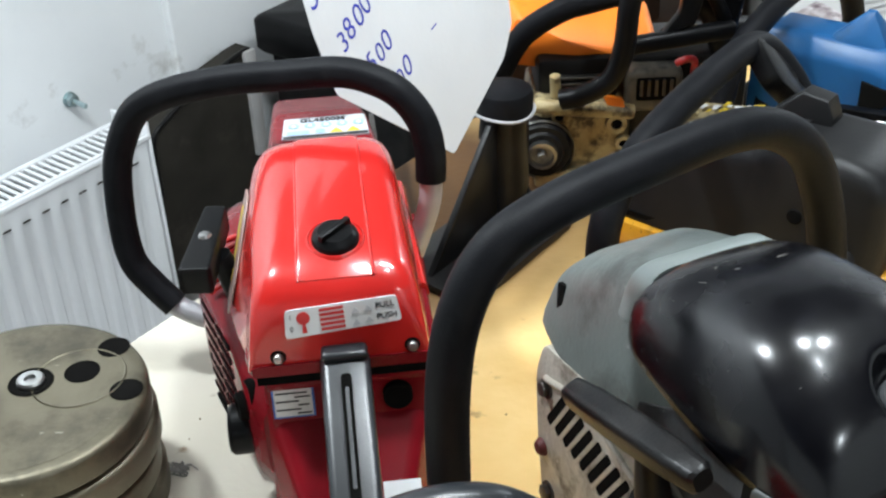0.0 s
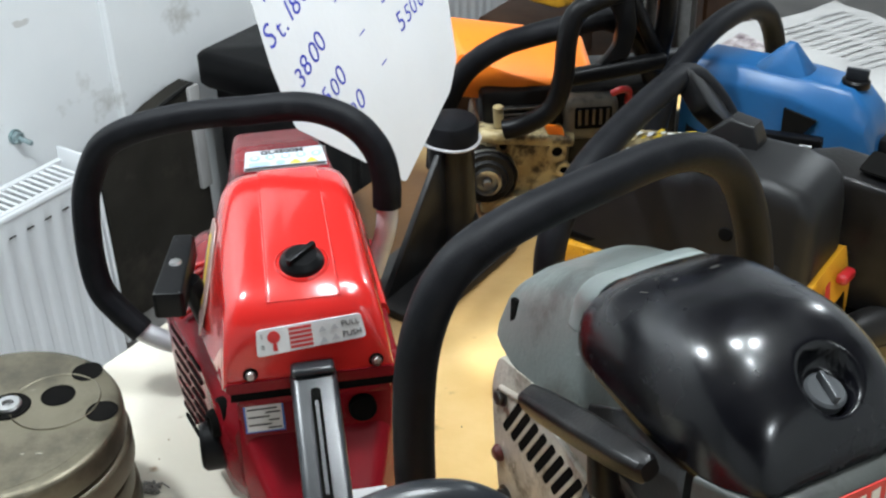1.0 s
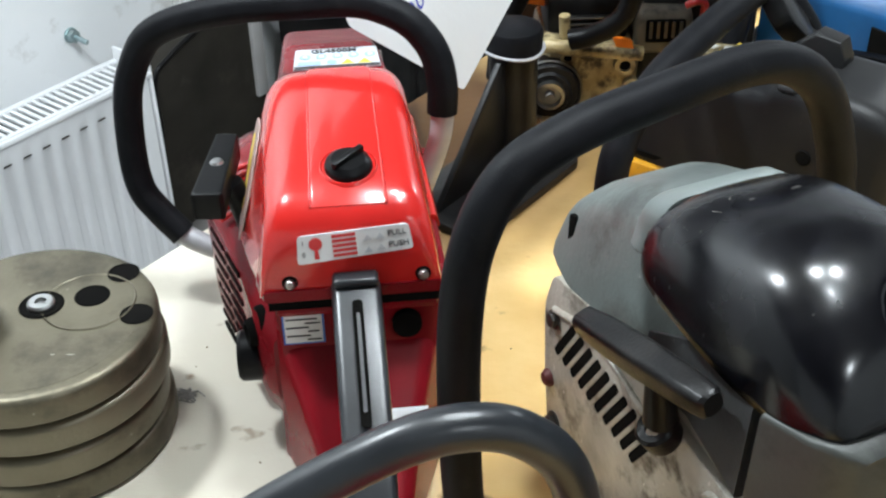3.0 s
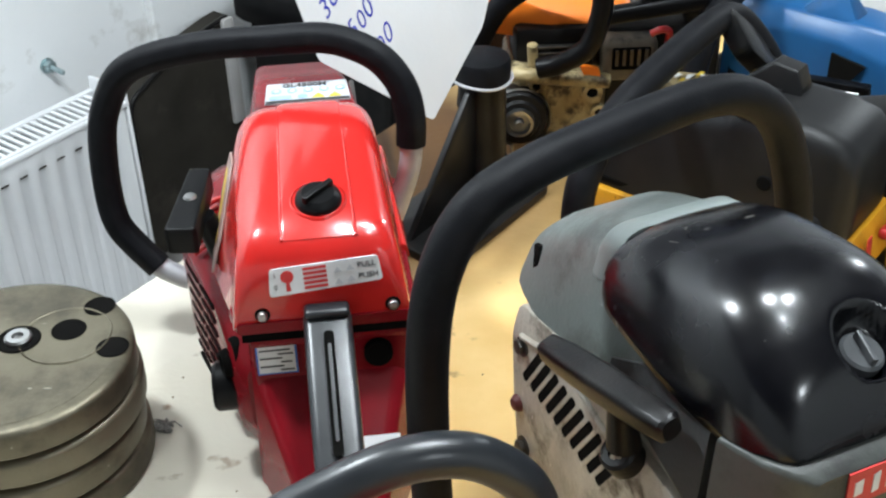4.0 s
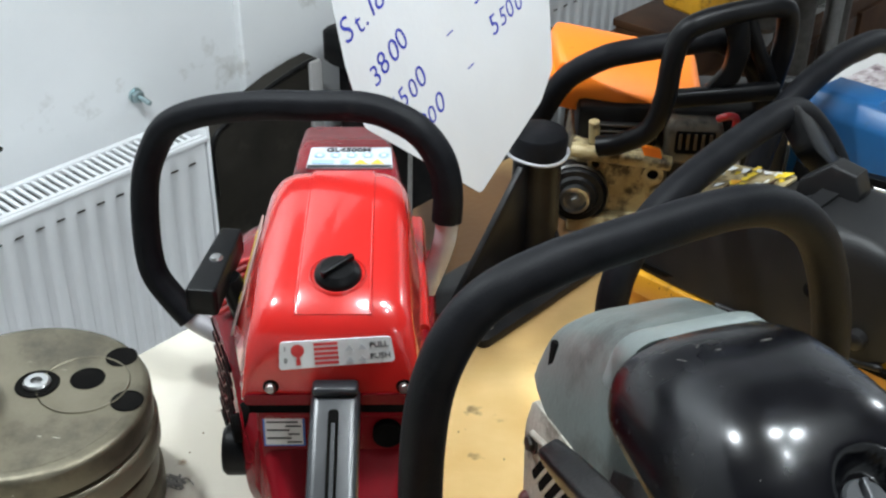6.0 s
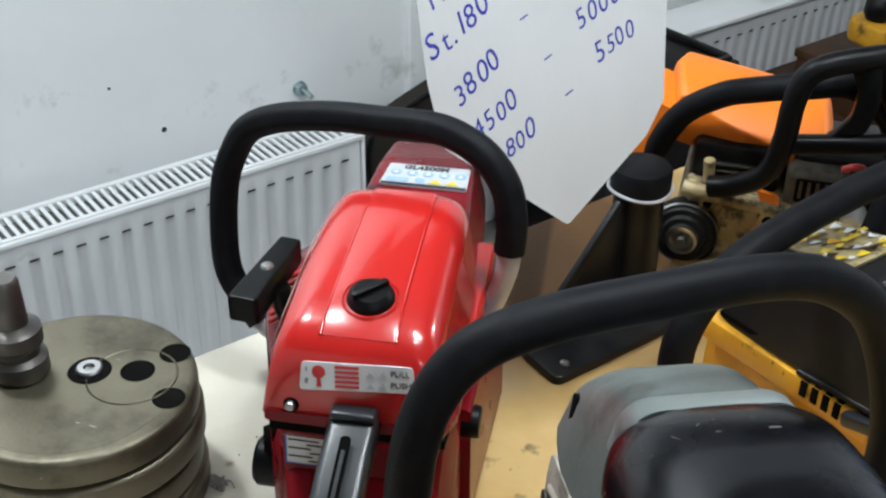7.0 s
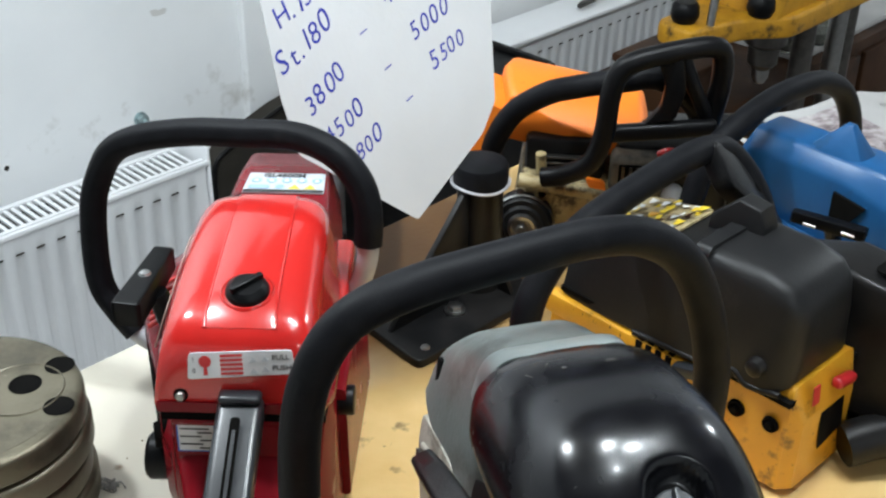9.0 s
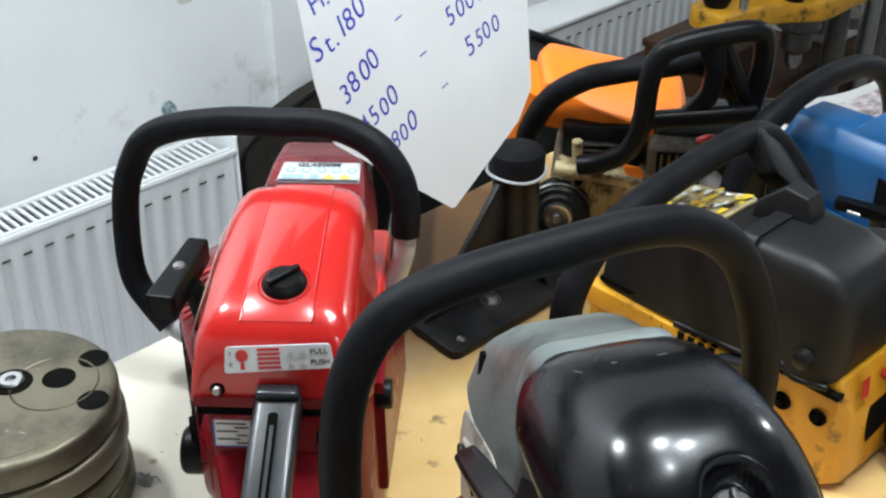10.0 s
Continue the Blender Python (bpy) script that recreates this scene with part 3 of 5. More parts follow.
    part("label_foot", prism([(-0.035, -0.0185), (0.035, -0.0185), (0.035, -0.0145), (-0.035, -0.0145)], 0.0003, at), "sticker_black", plate)
    writing("GL4500M", 0.0095, at @ Matrix.Translation((-0.021, 0.0105, 0)), "sticker_black", plate, offset=0.0003)
    for x in (-0.026, -0.0125, 0.001, 0.0145, 0.028):
        part("safety_sign", lathe([(0, 0.0003), (0.0048, 0.0003), (0.0048, 0)], 20, at @ Matrix.Translation((x, 0.0035, 0))), "sign_blue", plate)
        part("sign_mark", prism([(x - 0.002, 0.0015), (x + 0.002, 0.0015), (x + 0.0012, 0.0055), (x - 0.0012, 0.0055)], 0.0002, at @ Matrix.Translation((0, 0, 0.0003))), "sticker_white", plate)
    part("safety_band", prism(rounded([(-0.032, -0.0125), (-0.013, -0.0125), (-0.013, -0.0055), (-0.032, -0.0055)], 0.003), 0.0003, at), "sign_blue", plate)
    part("safety_sign", lathe([(0, 0.0003), (0.0043, 0.0003), (0.0043, 0)], 20, at @ Matrix.Translation((-0.004, -0.0085, 0))), "sign_blue", plate)
    for x in (0.009, 0.023):
        part("warning_sign", prism([(x - 0.0055, -0.0125), (x + 0.0055, -0.0125), (x, -0.004)], 0.0003, at), "sticker_yellow", plate)
    sp = basis((-0.0385, -0.0432, 0.133), (1, 0, 0), (0, 0.08, 1))
    plate = part("data_sticker", prism([(-0.0145, -0.0145), (0.0145, -0.0145), (0.0145, 0.0145), (-0.0145, 0.0145)], 0.001, sp), "sticker_blue", S, "white data sticker with blue border")
    part("data_field", prism([(-0.0132, -0.0132), (0.0132, -0.0132), (0.0132, 0.0132), (-0.0132, 0.0132)], 0.0003, sp @ Matrix.Translation((0, 0, 0.001))), "sticker_white", plate)
    at = sp @ Matrix.Translation((0, 0, 0.0015))
    writing("SPECIFICATION", 0.0031, at @ Matrix.Translation((-0.012, 0.0095, 0)), "sticker_blue", plate)
    for k, (a, b) in enumerate(((-0.012, 0.010), (0.001, 0.012), (-0.012, 0.004), (0.003, 0.011), (-0.012, 0.005), (0.002, 0.012))):
        y = 0.0055 - k * 0.0034
        part("print_line", prism([(a, y), (b, y), (b, y + 0.0013), (a, y + 0.0013)], 0.0002, at), "sticker_black", plate)
    part("tank_sticker", prism([(0.018, -0.012), (0.044, -0.012), (0.044, 0.008), (0.018, 0.008)], 0.001, basis((0, -0.092, 0.082), (1, 0, 0), (0, 1, 0.7))), "sticker_white", S)
    # screws and dark opening on the back
    for x in (-0.044, 0.046):
        part("screw_boss", lathe([(0, 0.002), (0.0048, 0.002), (0.0058, 0), (0.0058, -0.01)], 20, basis((x, -0.0515, 0.1775), (1, 0, 0), (0, 0.3, 1))), "dark_gap", S)
        screw(S, (x, -0.0545, 0.1775), (0, -1, 0.2), 0.0036)
    part("choke_hole", lathe([(0.0105, -0.004), (0.0105, 0.0015), (0.0092, 0.0022), (0.008, 0.001), (0, 0.001)], 32, basis((0.034, -0.0485, 0.1315), (1, 0, 0), (0, 0.1, 1))), "dark_gap", S)
    part("rear_ledge", box(0.0, -0.043, 0.148, 0.112, 0.010, 0.008, 0.003), "red_dark", S)
    # rear handle running back and down
    secs = []
    for y, z, w, h in ((-0.048, 0.165, 0.0155, 0.008), (-0.058, 0.168, 0.0165, 0.011), (-0.09, 0.157, 0.0165, 0.012), (-0.14, 0.134, 0.0165, 0.012), (-0.19, 0.112, 0.016, 0.012), (-0.225, 0.088, 0.015, 0.012)):
        secs.append([(p.x, y + 0.25 * p.y, z + p.y) for p in rounded([(-w, -h), (w, -h), (w, h), (-w, h)], 0.006)])
    hd = part("rear_handle", loft(secs), "grip_grey", S, "dark grey rear handle with a long slot")
    slot = basis((0.0, -0.118, 0.1585), (0, 0.91, 0.415), (-1, 0, 0))
    part("handle_slot", prism(rounded([(-0.045, -0.0035), (0.045, -0.0035), (0.045, 0.0035), (-0.045, 0.0035)], 0.003), 0.0012, slot), "dark_gap", hd)
    part("throttle_lever", prism(rounded([(-0.035, -0.0012), (0.035, -0.0012), (0.035, 0.0012), (-0.035, 0.0012)], 0.001), 0.0018, slot), "grip_grey", hd)
    part("handle_step", box(0, -0.0575, 0.180, 0.031, 0.013, 0.007, 0.003, 3), "grip_grey", hd)
    # starter side
    def flare(y, x, zb, zt):
        pts = rounded([(-0.02, zb), (-0.02, zt), (x + 0.034, zt), (x, zt - 0.024), (x, zb + 0.03), (x + 0.02, zb)], 0.009)
        return [(p.x, y, p.y) for p in pts]
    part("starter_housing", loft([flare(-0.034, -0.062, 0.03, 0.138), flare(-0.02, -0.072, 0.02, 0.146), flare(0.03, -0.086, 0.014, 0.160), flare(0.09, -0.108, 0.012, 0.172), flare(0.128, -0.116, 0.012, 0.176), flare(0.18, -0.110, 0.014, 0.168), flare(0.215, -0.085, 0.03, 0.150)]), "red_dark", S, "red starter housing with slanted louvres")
    for k in range(6):
        y = 0.066 + k * 0.009
        part("housing_rib", tube([(-0.055, y, 0.1735 + k * 0.0008), (-0.0755 - k * 0.0012, y + 0.002, 0.1690 + k * 0.0008), (-0.098 - k * 0.0012, y + 0.004, 0.152 + k * 0.0008)], 0.0022, 8, 3), "red_gloss", S)
    # pale sheet and yellowish stripe imitate the reflection on the cover's left side
    flank = basis((-0.0822, 0, 0.16), (0, -1, 0), (0.33, 0, 1))
    part("flank_decal", prism(rounded([(-0.108, 0.062), (-0.078, 0.070), (-0.030, 0.030), (-0.020, 0.004), (-0.062, 0.004), (-0.100, 0.034)], 0.006), 0.0012, flank), "flank_sheen_grey", S, "pale sheet painting in the sheen on the cover's side")
    part("decal_stripe", prism(rounded([(-0.100, 0.050), (-0.092, 0.056), (-0.050, 0.016), (-0.056, 0.010)], 0.002), 0.0016, flank), "sticker_yellow", S)
    d = Vector((-0.034, 0.098, 0)).normalized()
    SLOT = -0.0012
    for k in range(8):
        z = 0.034 + k * 0.0135
        f = basis((-0.0975, 0.062, z), d, (0, 0, 1))
        for a, b in ((-0.036, -0.002), (0.003, 0.036)):
            part("cooling_slot", prism(rounded([(a, -0.0022), (b, -0.0022), (b, 0.0022), (a, 0.0022)], 0.0015, 2), 0.0022, f @ Matrix.Translation((0, 0, SLOT))), "dark_gap", S, smooth=False)
    for y, z, x in ((-0.004, 0.100, -0.0775), (-0.012, 0.118, -0.068)):
        part("side_boss", lathe([(0, 0.003), (0.006, 0.003), (0.0075, 0.005), (0.010, 0.005), (0.0115, 0.0), (0.0115, -0.006)], 24, basis((x, y, z), (0.3, -1, 0), (0, 0, 1))), "dark_gap", S)
    part("decal_strip", loft([trap(0.03, 0.158, 0.170, 0.0665, 0.0635, 0, 0.004), trap(0.19, 0.158, 0.168, 0.0625, 0.0585, 0, 0.004)]), "red_gloss", S)
    # starter grip
    gm = basis((-0.0945, 0.065, 0.1965), (0.128, 0.99, 0.0), (-0.99, 0.128, 0.0))
    bm = prism(rounded([(-0.044, -0.0115), (0.044, -0.0085), (0.044, 0.0085), (-0.044, 0.0115)], 0.003), 0.022, gm @ Matrix.Translation((0, 0, -0.0125)), 0.002)
    grip = part("starter_grip", bm, "black_plastic", S, "black block-shaped starter grip")
    part("rivet", lathe([(0, 0.003), (0.004, 0.0022), (0.0055, 0.0)], 20, gm @ Matrix.Translation((0.0, 0, 0.009))), "steel", grip)
    part("grip_neck", cylinder((-0.086, 0.062, 0.190), (-0.074, 0.064, 0.150), 0.0085, 0.011), "black_plastic", grip)
    # fuel cap
    part("fuel_cap", lathe([(0.0, 0.026), (0.017, 0.026), (0.0195, 0.023), (0.0195, 0.008), (0.014, 0.006), (0.014, -0.01)], 28, basis((-0.066, 0.006, 0.07), (0, 1, 0), (0, 0, -1)) @ Matrix.Scale(1, 4)), "black_plastic", S, "black ribbed tank cap")
    part("cap_neck", cylinder((-0.05, 0.006, 0.07), (-0.078, 0.006, 0.07), 0.0165), "red_dark", S)
    # wraparound handle, plane nearly square to the saw
    hm = pose(0.0, 0.160, 0, 0, 0, -17)
    pts = [(-0.147, -0.019, 0.066), (-0.165, -0.0165, 0.084), (-0.181, -0.014, 0.106), (-0.186, -0.010, 0.14), (-0.183, -0.006, 0.19), (-0.174, -0.002, 0.22), (-0.158, 0.0, 0.245), (-0.127, 0.0, 0.262), (-0.078, 0.001, 0.2745), (-0.03, 0.001, 0.281), (0.015, 0.001, 0.286), (0.043, 0.0, 0.281), (0.064, -0.002, 0.270), (0.079, -0.004, 0.250), (0.085, -0.007, 0.226), (0.085, -0.009, 0.202)]
    part("front_handle", tube([hm @ Vector(p) for p in pts], 0.0122, 28, ribs=4), "black_rubber", S, "black ribbed rubber wraparound handle")
    part("handle_end", tube([hm @ Vector(p) for p in ((0.085, -0.008, 0.21), (0.084, -0.011, 0.185), (0.076, -0.014, 0.155), (0.064, -0.018, 0.12))], [0.0095, 0.008], 18), "aluminium", S, "bare aluminium handle end")
    part("handle_end", tube([hm @ Vector(p) for p in ((-0.153, -0.018, 0.069), (-0.135, -0.019, 0.060), (-0.115, -0.02, 0.055), (-0.085, -0.02, 0.055))], 0.0095, 18), "aluminium", S, "bare aluminium handle end")
    # right side
    part("brake_cover", loft([trap(0.02, 0.02, 0.13, 0.008, 0.006, 0.061, 0.005), trap(0.18, 0.02, 0.14, 0.012, 0.009, 0.061, 0.006)]), "red_dark", S)
    part("side_knob", cylinder((0.058, 0.030, 0.112), (0.0735, 0.030, 0.112), 0.0125, seg=24, bevel=0.002), "black_plastic", S)
    part("guide_bar", prism(rounded([(0.2, -0.03), (0.52, -0.025), (0.54, 0.0), (0.52, 0.025), (0.2, 0.03)], 0.02), 0.005, basis((0.045, 0, 0.05), (0, 1, 0), (0, 0, 1))), "steel_dark", S)
    return S


red_saw()

# ---- stack of steel discs ----
def disc_stack():
    cx, cy = -0.318, 0.69
    R = 0.094
    z = 0.0
    for k in range(4):
        h = 0.0275
        ob = thing("steel_disc", pose(cx + (0.0, -0.002, 0.002, 0.0)[k], cy + (0.002, -0.001, 0.001, 0)[k], z, 0, 0, 40 * k), "heavy machined steel disc in a stack on the bench", "weight disc", "stack of steel discs")
        prof = [(R - 0.012, 0), (R - 0.006, 0), (R - 0.005, 0.0016), (R - 0.0012, 0.0030), (R, 0.0045), (R, h - 0.0055), (R - 0.001, h - 0.0032), (R - 0.0035, h - 0.0014), (R - 0.0065, h - 0.0008), (R - 0.012, h - 0.0007)]
        part("rim", lathe(prof, 72), "disc_steel", ob)
        part("face", lathe([(0, 0.0004), (R - 0.0118, 0.0004), (R - 0.0118, h - 0.0005), (0, h - 0.0005)], 72), "disc_steel", ob, "turned flat face")
        z += h
    top = ob
    ob.matrix_basis = pose(cx, cy, z - h)
    zt = 0.0275
    for x, y, r in ((-0.277, 0.716, 0.0135), (-0.259, 0.745, 0.0125), (-0.239, 0.692, 0.0125)):
        part("drilled_hole", lathe([(r, 0.0004), (r - 0.001, 0.0008), (r - 0.0015, 0.0003), (0, 0.0003)], 28, Matrix.Translation((x - cx, y - cy, zt - 0.0006))), "dark_gap", top)
    c = Matrix.Translation((-0.278 - cx, 0.709 - cy, zt - 0.0004))
    part("turned_ring", lathe([(0.0355, 0.0), (0.0347, 0.0008), (0.0335, 0.0)], 48, c), "disc_steel", top)
    b = Matrix.Translation((-0.313 - cx, 0.706 - cy, zt - 0.0004))
    part("bolt_recess", lathe([(0.017, 0.0), (0.016, 0.0012), (0.0145, 0.0003), (0, 0.0003)], 30, b), "dark_gap", top)
    part("socket_bolt", lathe([(0, 0.001), (0.004, 0.001), (0.0045, 0.004), (0.009, 0.004), (0.0105, 0.0025), (0.0105, 0)], 24, b), "steel", top)
    # turned spindle standing on the discs
    sp = thing("spindle", pose(-0.362, 0.690, z), "greasy turned steel spindle standing on the discs", "spindle")
    part("base_flange", lathe([(0, 0), (0.020, 0), (0.022, 0.003), (0.022, 0.016), (0.018, 0.020), (0, 0.020)], 36), "steel_dark", sp)
    part("collar", lathe([(0.0, 0.019), (0.017, 0.020), (0.0172, 0.026), (0.021, 0.030), (0.021, 0.042), (0.013, 0.047), (0, 0.047)], 36), "steel_dark", sp)
    part("shaft", lathe([(0, 0.046), (0.0125, 0.046), (0.011, 0.084), (0.009, 0.087), (0, 0.087)], 30), "steel_dark", sp)


disc_stack()
# ---- grey and black chainsaw ----
def grey_saw():
    S = thing("chainsaw", pose(0.16, 0.55, 0, 0, 0, 22), "worn grey chainsaw with glossy black hood and dirty metal starter side", "chainsaw", "chainsaws on the bench")
    part("crankcase", loft([trap(-0.18, 0.02, 0.165, 0.05, 0.05, 0.0, 0.01), trap(-0.1, 0.01, 0.20, 0.056, 0.055, 0, 0.01), trap(0.08, 0.01, 0.205, 0.056, 0.052, 0, 0.01), trap(0.125, 0.02, 0.19, 0.048, 0.046, 0, 0.012)]), "magnesium_dirty", S)
    # grey front cover
    prof = [(-0.05, 0.19, 0.276, 0.066, 0.040), (0.0, 0.185, 0.2845, 0.067, 0.044), (0.03, 0.182, 0.2815, 0.067, 0.0445), (0.05, 0.18, 0.2755, 0.066, 0.0445), (0.075, 0.182, 0.2660, 0.0655, 0.045), (0.095, 0.185, 0.2560, 0.065, 0.046), (0.110, 0.188, 0.2450, 0.0635, 0.0465), (0.121, 0.190, 0.2330, 0.061, 0.0465), (0.128, 0.193, 0.2200, 0.056, 0.044), (0.131, 0.198, 0.2100, 0.049, 0.040)]
    part("front_cover", loft([trap(y, zb, zt, wb, wt, 0.004, 0.030, 0, 7) for y, zb, zt, wb, wt in prof]), "cover_grey", S)
    # flank in a darker grey than the cover: its shade is in the colour
    skirt = [trap(-0.104, 0.178, 0.244, 0.0695, 0.0665, 0.004, 0.004)]
    for (y, zb, zt, wb, wt), f in zip(prof[:2], (0.56, 0.30)):
        skirt.append(trap(y, zb, zb + f * (zt - zb), wb + 0.0006, wb + (wt - wb) * f + 0.0004, 0.004, 0.002))
    part("cover_skirt", loft(skirt), "skirt_shaded_grey", S, "dull grey flank under the hood, shade painted into its colour")
    # upward-facing chamfer: the light on it is painted as a paler grey
    band = [(0.020, 0.252, 0.2868, 0.0515, 0.0452), (0.023, 0.248, 0.2860, 0.0535, 0.0456), (0.036, 0.246, 0.2825, 0.0538, 0.0456), (0.0405, 0.246, 0.2795, 0.0532, 0.0449)]
    part("cover_band", loft([trap(y, zb, zt, wb, wt, 0.004, 0.030, 0, 7) for y, zb, zt, wb, wt in band]), "band_lit_grey", S, "raised band before the hood, coloured paler for light on its chamfer")
    part("cover_slot", box(-0.0478, 0.1045, 0.212, 0.010, 0.009, 0.032, 0.0015, 2, pose(0, 0, 0, -14, 10, 0)), "dark_gap", S)
    # black hood, a crowned shell with a sunk knob
    hood = [(0.024, 0.258, 0.280, 0.052), (0.021, 0.252, 0.2868, 0.058), (0.012, 0.249, 0.2930, 0.063), (-0.004, 0.247, 0.2995, 0.067), (-0.040, 0.245, 0.3080, 0.069), (-0.08, 0.243, 0.313, 0.069), (-0.108, 0.243, 0.306, 0.067), (-0.128, 0.245, 0.293, 0.063), (-0.141, 0.247, 0.277, 0.057), (-0.148, 0.249, 0.263, 0.050), (-0.150, 0.251, 0.256, 0.044)]

    def shell(y, zb, zt, w):
        ring = []
        for k in range(97):
            a = math.pi * k / 96
            c, s = math.cos(a), math.sin(a)
            ring.append((0.005 + w * math.copysign(abs(c) ** 0.74, c), y, zb + (zt - zb) * abs(s) ** 0.74))
        return ring
    bm = loft([shell(*v) for v in spline(hood, 12)])
    centre, out = Vector((0.012, -0.125, 0.296)), Vector((0.06, -0.33, 0.94)).normalized()
    for v in bm.verts:
        d = v.co - centre
        r = (d - out * d.dot(out)).length
        if r < 0.0205 and v.co.z > 0.262:
            f = min(1.0, (0.0205 - r) / 0.0072)
            v.co -= out * 0.015 * f * f * (3 - 2 * f)
    hood_ob = part("hood", bm, "hood_black", S, "glossy black hood scratched at its front edge")
    hood_ob.data.set_sharp_from_angle(angle=radians(170))
    rnd = random.Random(21)
    for k in range(14):
        x, y = rnd.uniform(-0.048, 0.030), rnd.uniform(-0.022, 0.014)
        top = max((v.co for v in hood_ob.data.vertices if abs(v.co.y - y) < 0.004), key=lambda c: -abs(c.x - x) * 4 + c.z)
        d = Vector((rnd.uniform(-0.3, 1.0), rnd.uniform(-1.0, 0.2), 0)).normalized() * rnd.uniform(0.002, 0.006)
        part("scratch", tube([top + Vector((0, 0, 0.0001)), top + d * 0.5 + Vector((0, 0, 0.0002)), top + d + Vector((0, 0, -0.0001))], 0.0002, 4, 2), "scuff_pale", hood_ob, smooth=False)
    km = basis(centre - out * 0.0150, (1, 0, -0.06), (0, 1, 0.35))
    kn = part("filter_knob", lathe([(0, 0.004), (0.0105, 0.004), (0.012, 0.0025), (0.0122, -0.003)], 36, km @ Matrix.Translation((0.0005, -0.0022, 0))), "knob_grey", S, "grey filter knob sunk in the hood")
    part("knob_bar", prism(rounded([(-0.0016, -0.0095), (0.0016, -0.0095), (0.0016, 0.0095), (-0.0016, 0.0095)], 0.001), 0.009, km @ Matrix.Translation((0.0005, -0.0022, 0)) @ pose(0, 0, 0, 0, 0, -6), 0.0006), "knob_grey", kn)
    # grey rear trim under the hood, with red badge
    part("rear_trim", loft([trap(-0.161, 0.168, 0.246, 0.050, 0.046, 0.006, 0.006), trap(-0.155, 0.162, 0.2495, 0.058, 0.054, 0.006, 0.005), trap(-0.140, 0.165, 0.250, 0.067, 0.063, 0.005, 0.004), trap(-0.112, 0.170, 0.246, 0.071, 0.068, 0.004, 0.004)]), "trim_grey", S, "dull grey rear trim")
    bd = basis((0.008, -0.1618, 0.2345), (1, 0, 0), (0, 0.05, 1)) @ Matrix.Scale(0.84, 4)
    badge = part("badge", prism([(-0.034, -0.013), (0.034, -0.013), (0.034, 0.013), (-0.034, 0.013)], 0.0012, bd), "sticker_red", S, "red badge with pale marks")
    for x, w, h in ((-0.026, 0.006, 0.006), (-0.013, 0.005, 0.008), (0.0, 0.009, 0.0075), (0.013, 0.007, 0.009), (0.025, 0.006, 0.007)):
        part("badge_mark", prism([(x - w / 2, -h), (x + w / 2, -h * 0.8), (x + w / 2, h), (x - w / 2, h * 0.8)], 0.0006, bd @ Matrix.Translation((0, 0, 0.0012))), "sticker_white", badge)
    # starter plate with louvres
    X = -0.0575
    plate = [(0.108, 0.03), (0.118, 0.10), (0.121, 0.152), (0.110, 0.184), (0.04, 0.192), (-0.02, 0.178), (-0.08, 0.17), (-0.16, 0.165), (-0.17, 0.02)]
    sp = part("starter_cover", prism(rounded([(-y, z) for y, z in plate], 0.010), 0.014, basis((X + 0.010, 0, 0), (0, -1, 0), (0, 0, 1)), 0.0025), "magnesium_dirty", S, "dirty bare-metal starter cover with louvres")
    for k in range(10):
        y = 0.088 - k * 0.0112
        z = 0.143 - 0.0012 * k
        m = basis((X - 0.0042, y, z), (0, -0.62, 1), (0, -1, -0.3))
        part("louvre_slot", prism(rounded([(-0.024, -0.0033), (0.021, -0.0033), (0.021, 0.0033), (-0.024, 0.0033)], 0.003), 0.0008, m), "dark_gap", sp, smooth=False)
        part("louvre_rib", prism(rounded([(-0.026, -0.0019), (0.023, -0.0019), (0.023, 0.0019), (-0.026, 0.0019)], 0.0015), 0.0042, m @ Matrix.Translation((0, 0.0052, 0)), 0.0008), "magnesium_dirty", sp)
    part("louvre_frame", tube([(X - 0.0045, 0.104, 0.158), (X - 0.0045, 0.05, 0.172), (X - 0.0045, -0.015, 0.160)], 0.0026, 10), "magnesium_dirty", sp)
    hexbolt(sp, (X - 0.004, 0.103, 0.150), (-1, 0, 0.1), 0.0055, "steel_dark", "bolt")
    hexbolt(sp, (X - 0.004, -0.088, 0.150), (-1, 0, 0.1), 0.007, "steel", "bolt")
    hexbolt(sp, (X - 0.004, 0.098, 0.06), (-1, 0, 0.1), 0.006, "steel_dark", "bolt")
    part("corner_boss", lathe([(0.013, 0), (0.012, 0.005), (0.008, 0.005), (0.008, 0)], 24, basis((X - 0.003, -0.088, 0.150), (0, -1, 0), (0, 0, 1))), "magnesium_dirty", sp)
    # starter grip: T bar on a cord guide
    g0, g1 = Vector((-0.080, 0.038, 0.203)), Vector((-0.076, -0.090, 0.238))
    ax = (g1 - g0).normalized()
    secs = []
    for f, w, h in ((0, 0.005, 0.006), (0.02, 0.0078, 0.0088), (0.2, 0.0092, 0.0102), (0.5, 0.0098, 0.0108), (0.8, 0.0092, 0.0102), (0.98, 0.0078, 0.0088), (1.0, 0.006, 0.007)):
        c = g0.lerp(g1, f)
        up = Vector((-0.35, 0, 1)).normalized()
        sd = ax.cross(up).normalized()
        secs.append([c + sd * p.x + up * p.y for p in rounded([(-w, -h), (w, -h), (w, h), (-w, h)], 0.005)])
    grip = part("starter_grip", loft(secs), "black_worn", S, "worn black T-shaped starter grip")
    mid = g0.lerp(g1, 0.62)
    part("grip_stem", cylinder(mid, mid + Vector((0.006, 0.0, -0.040)), 0.007, 0.0105, 20), "black_plastic", grip)
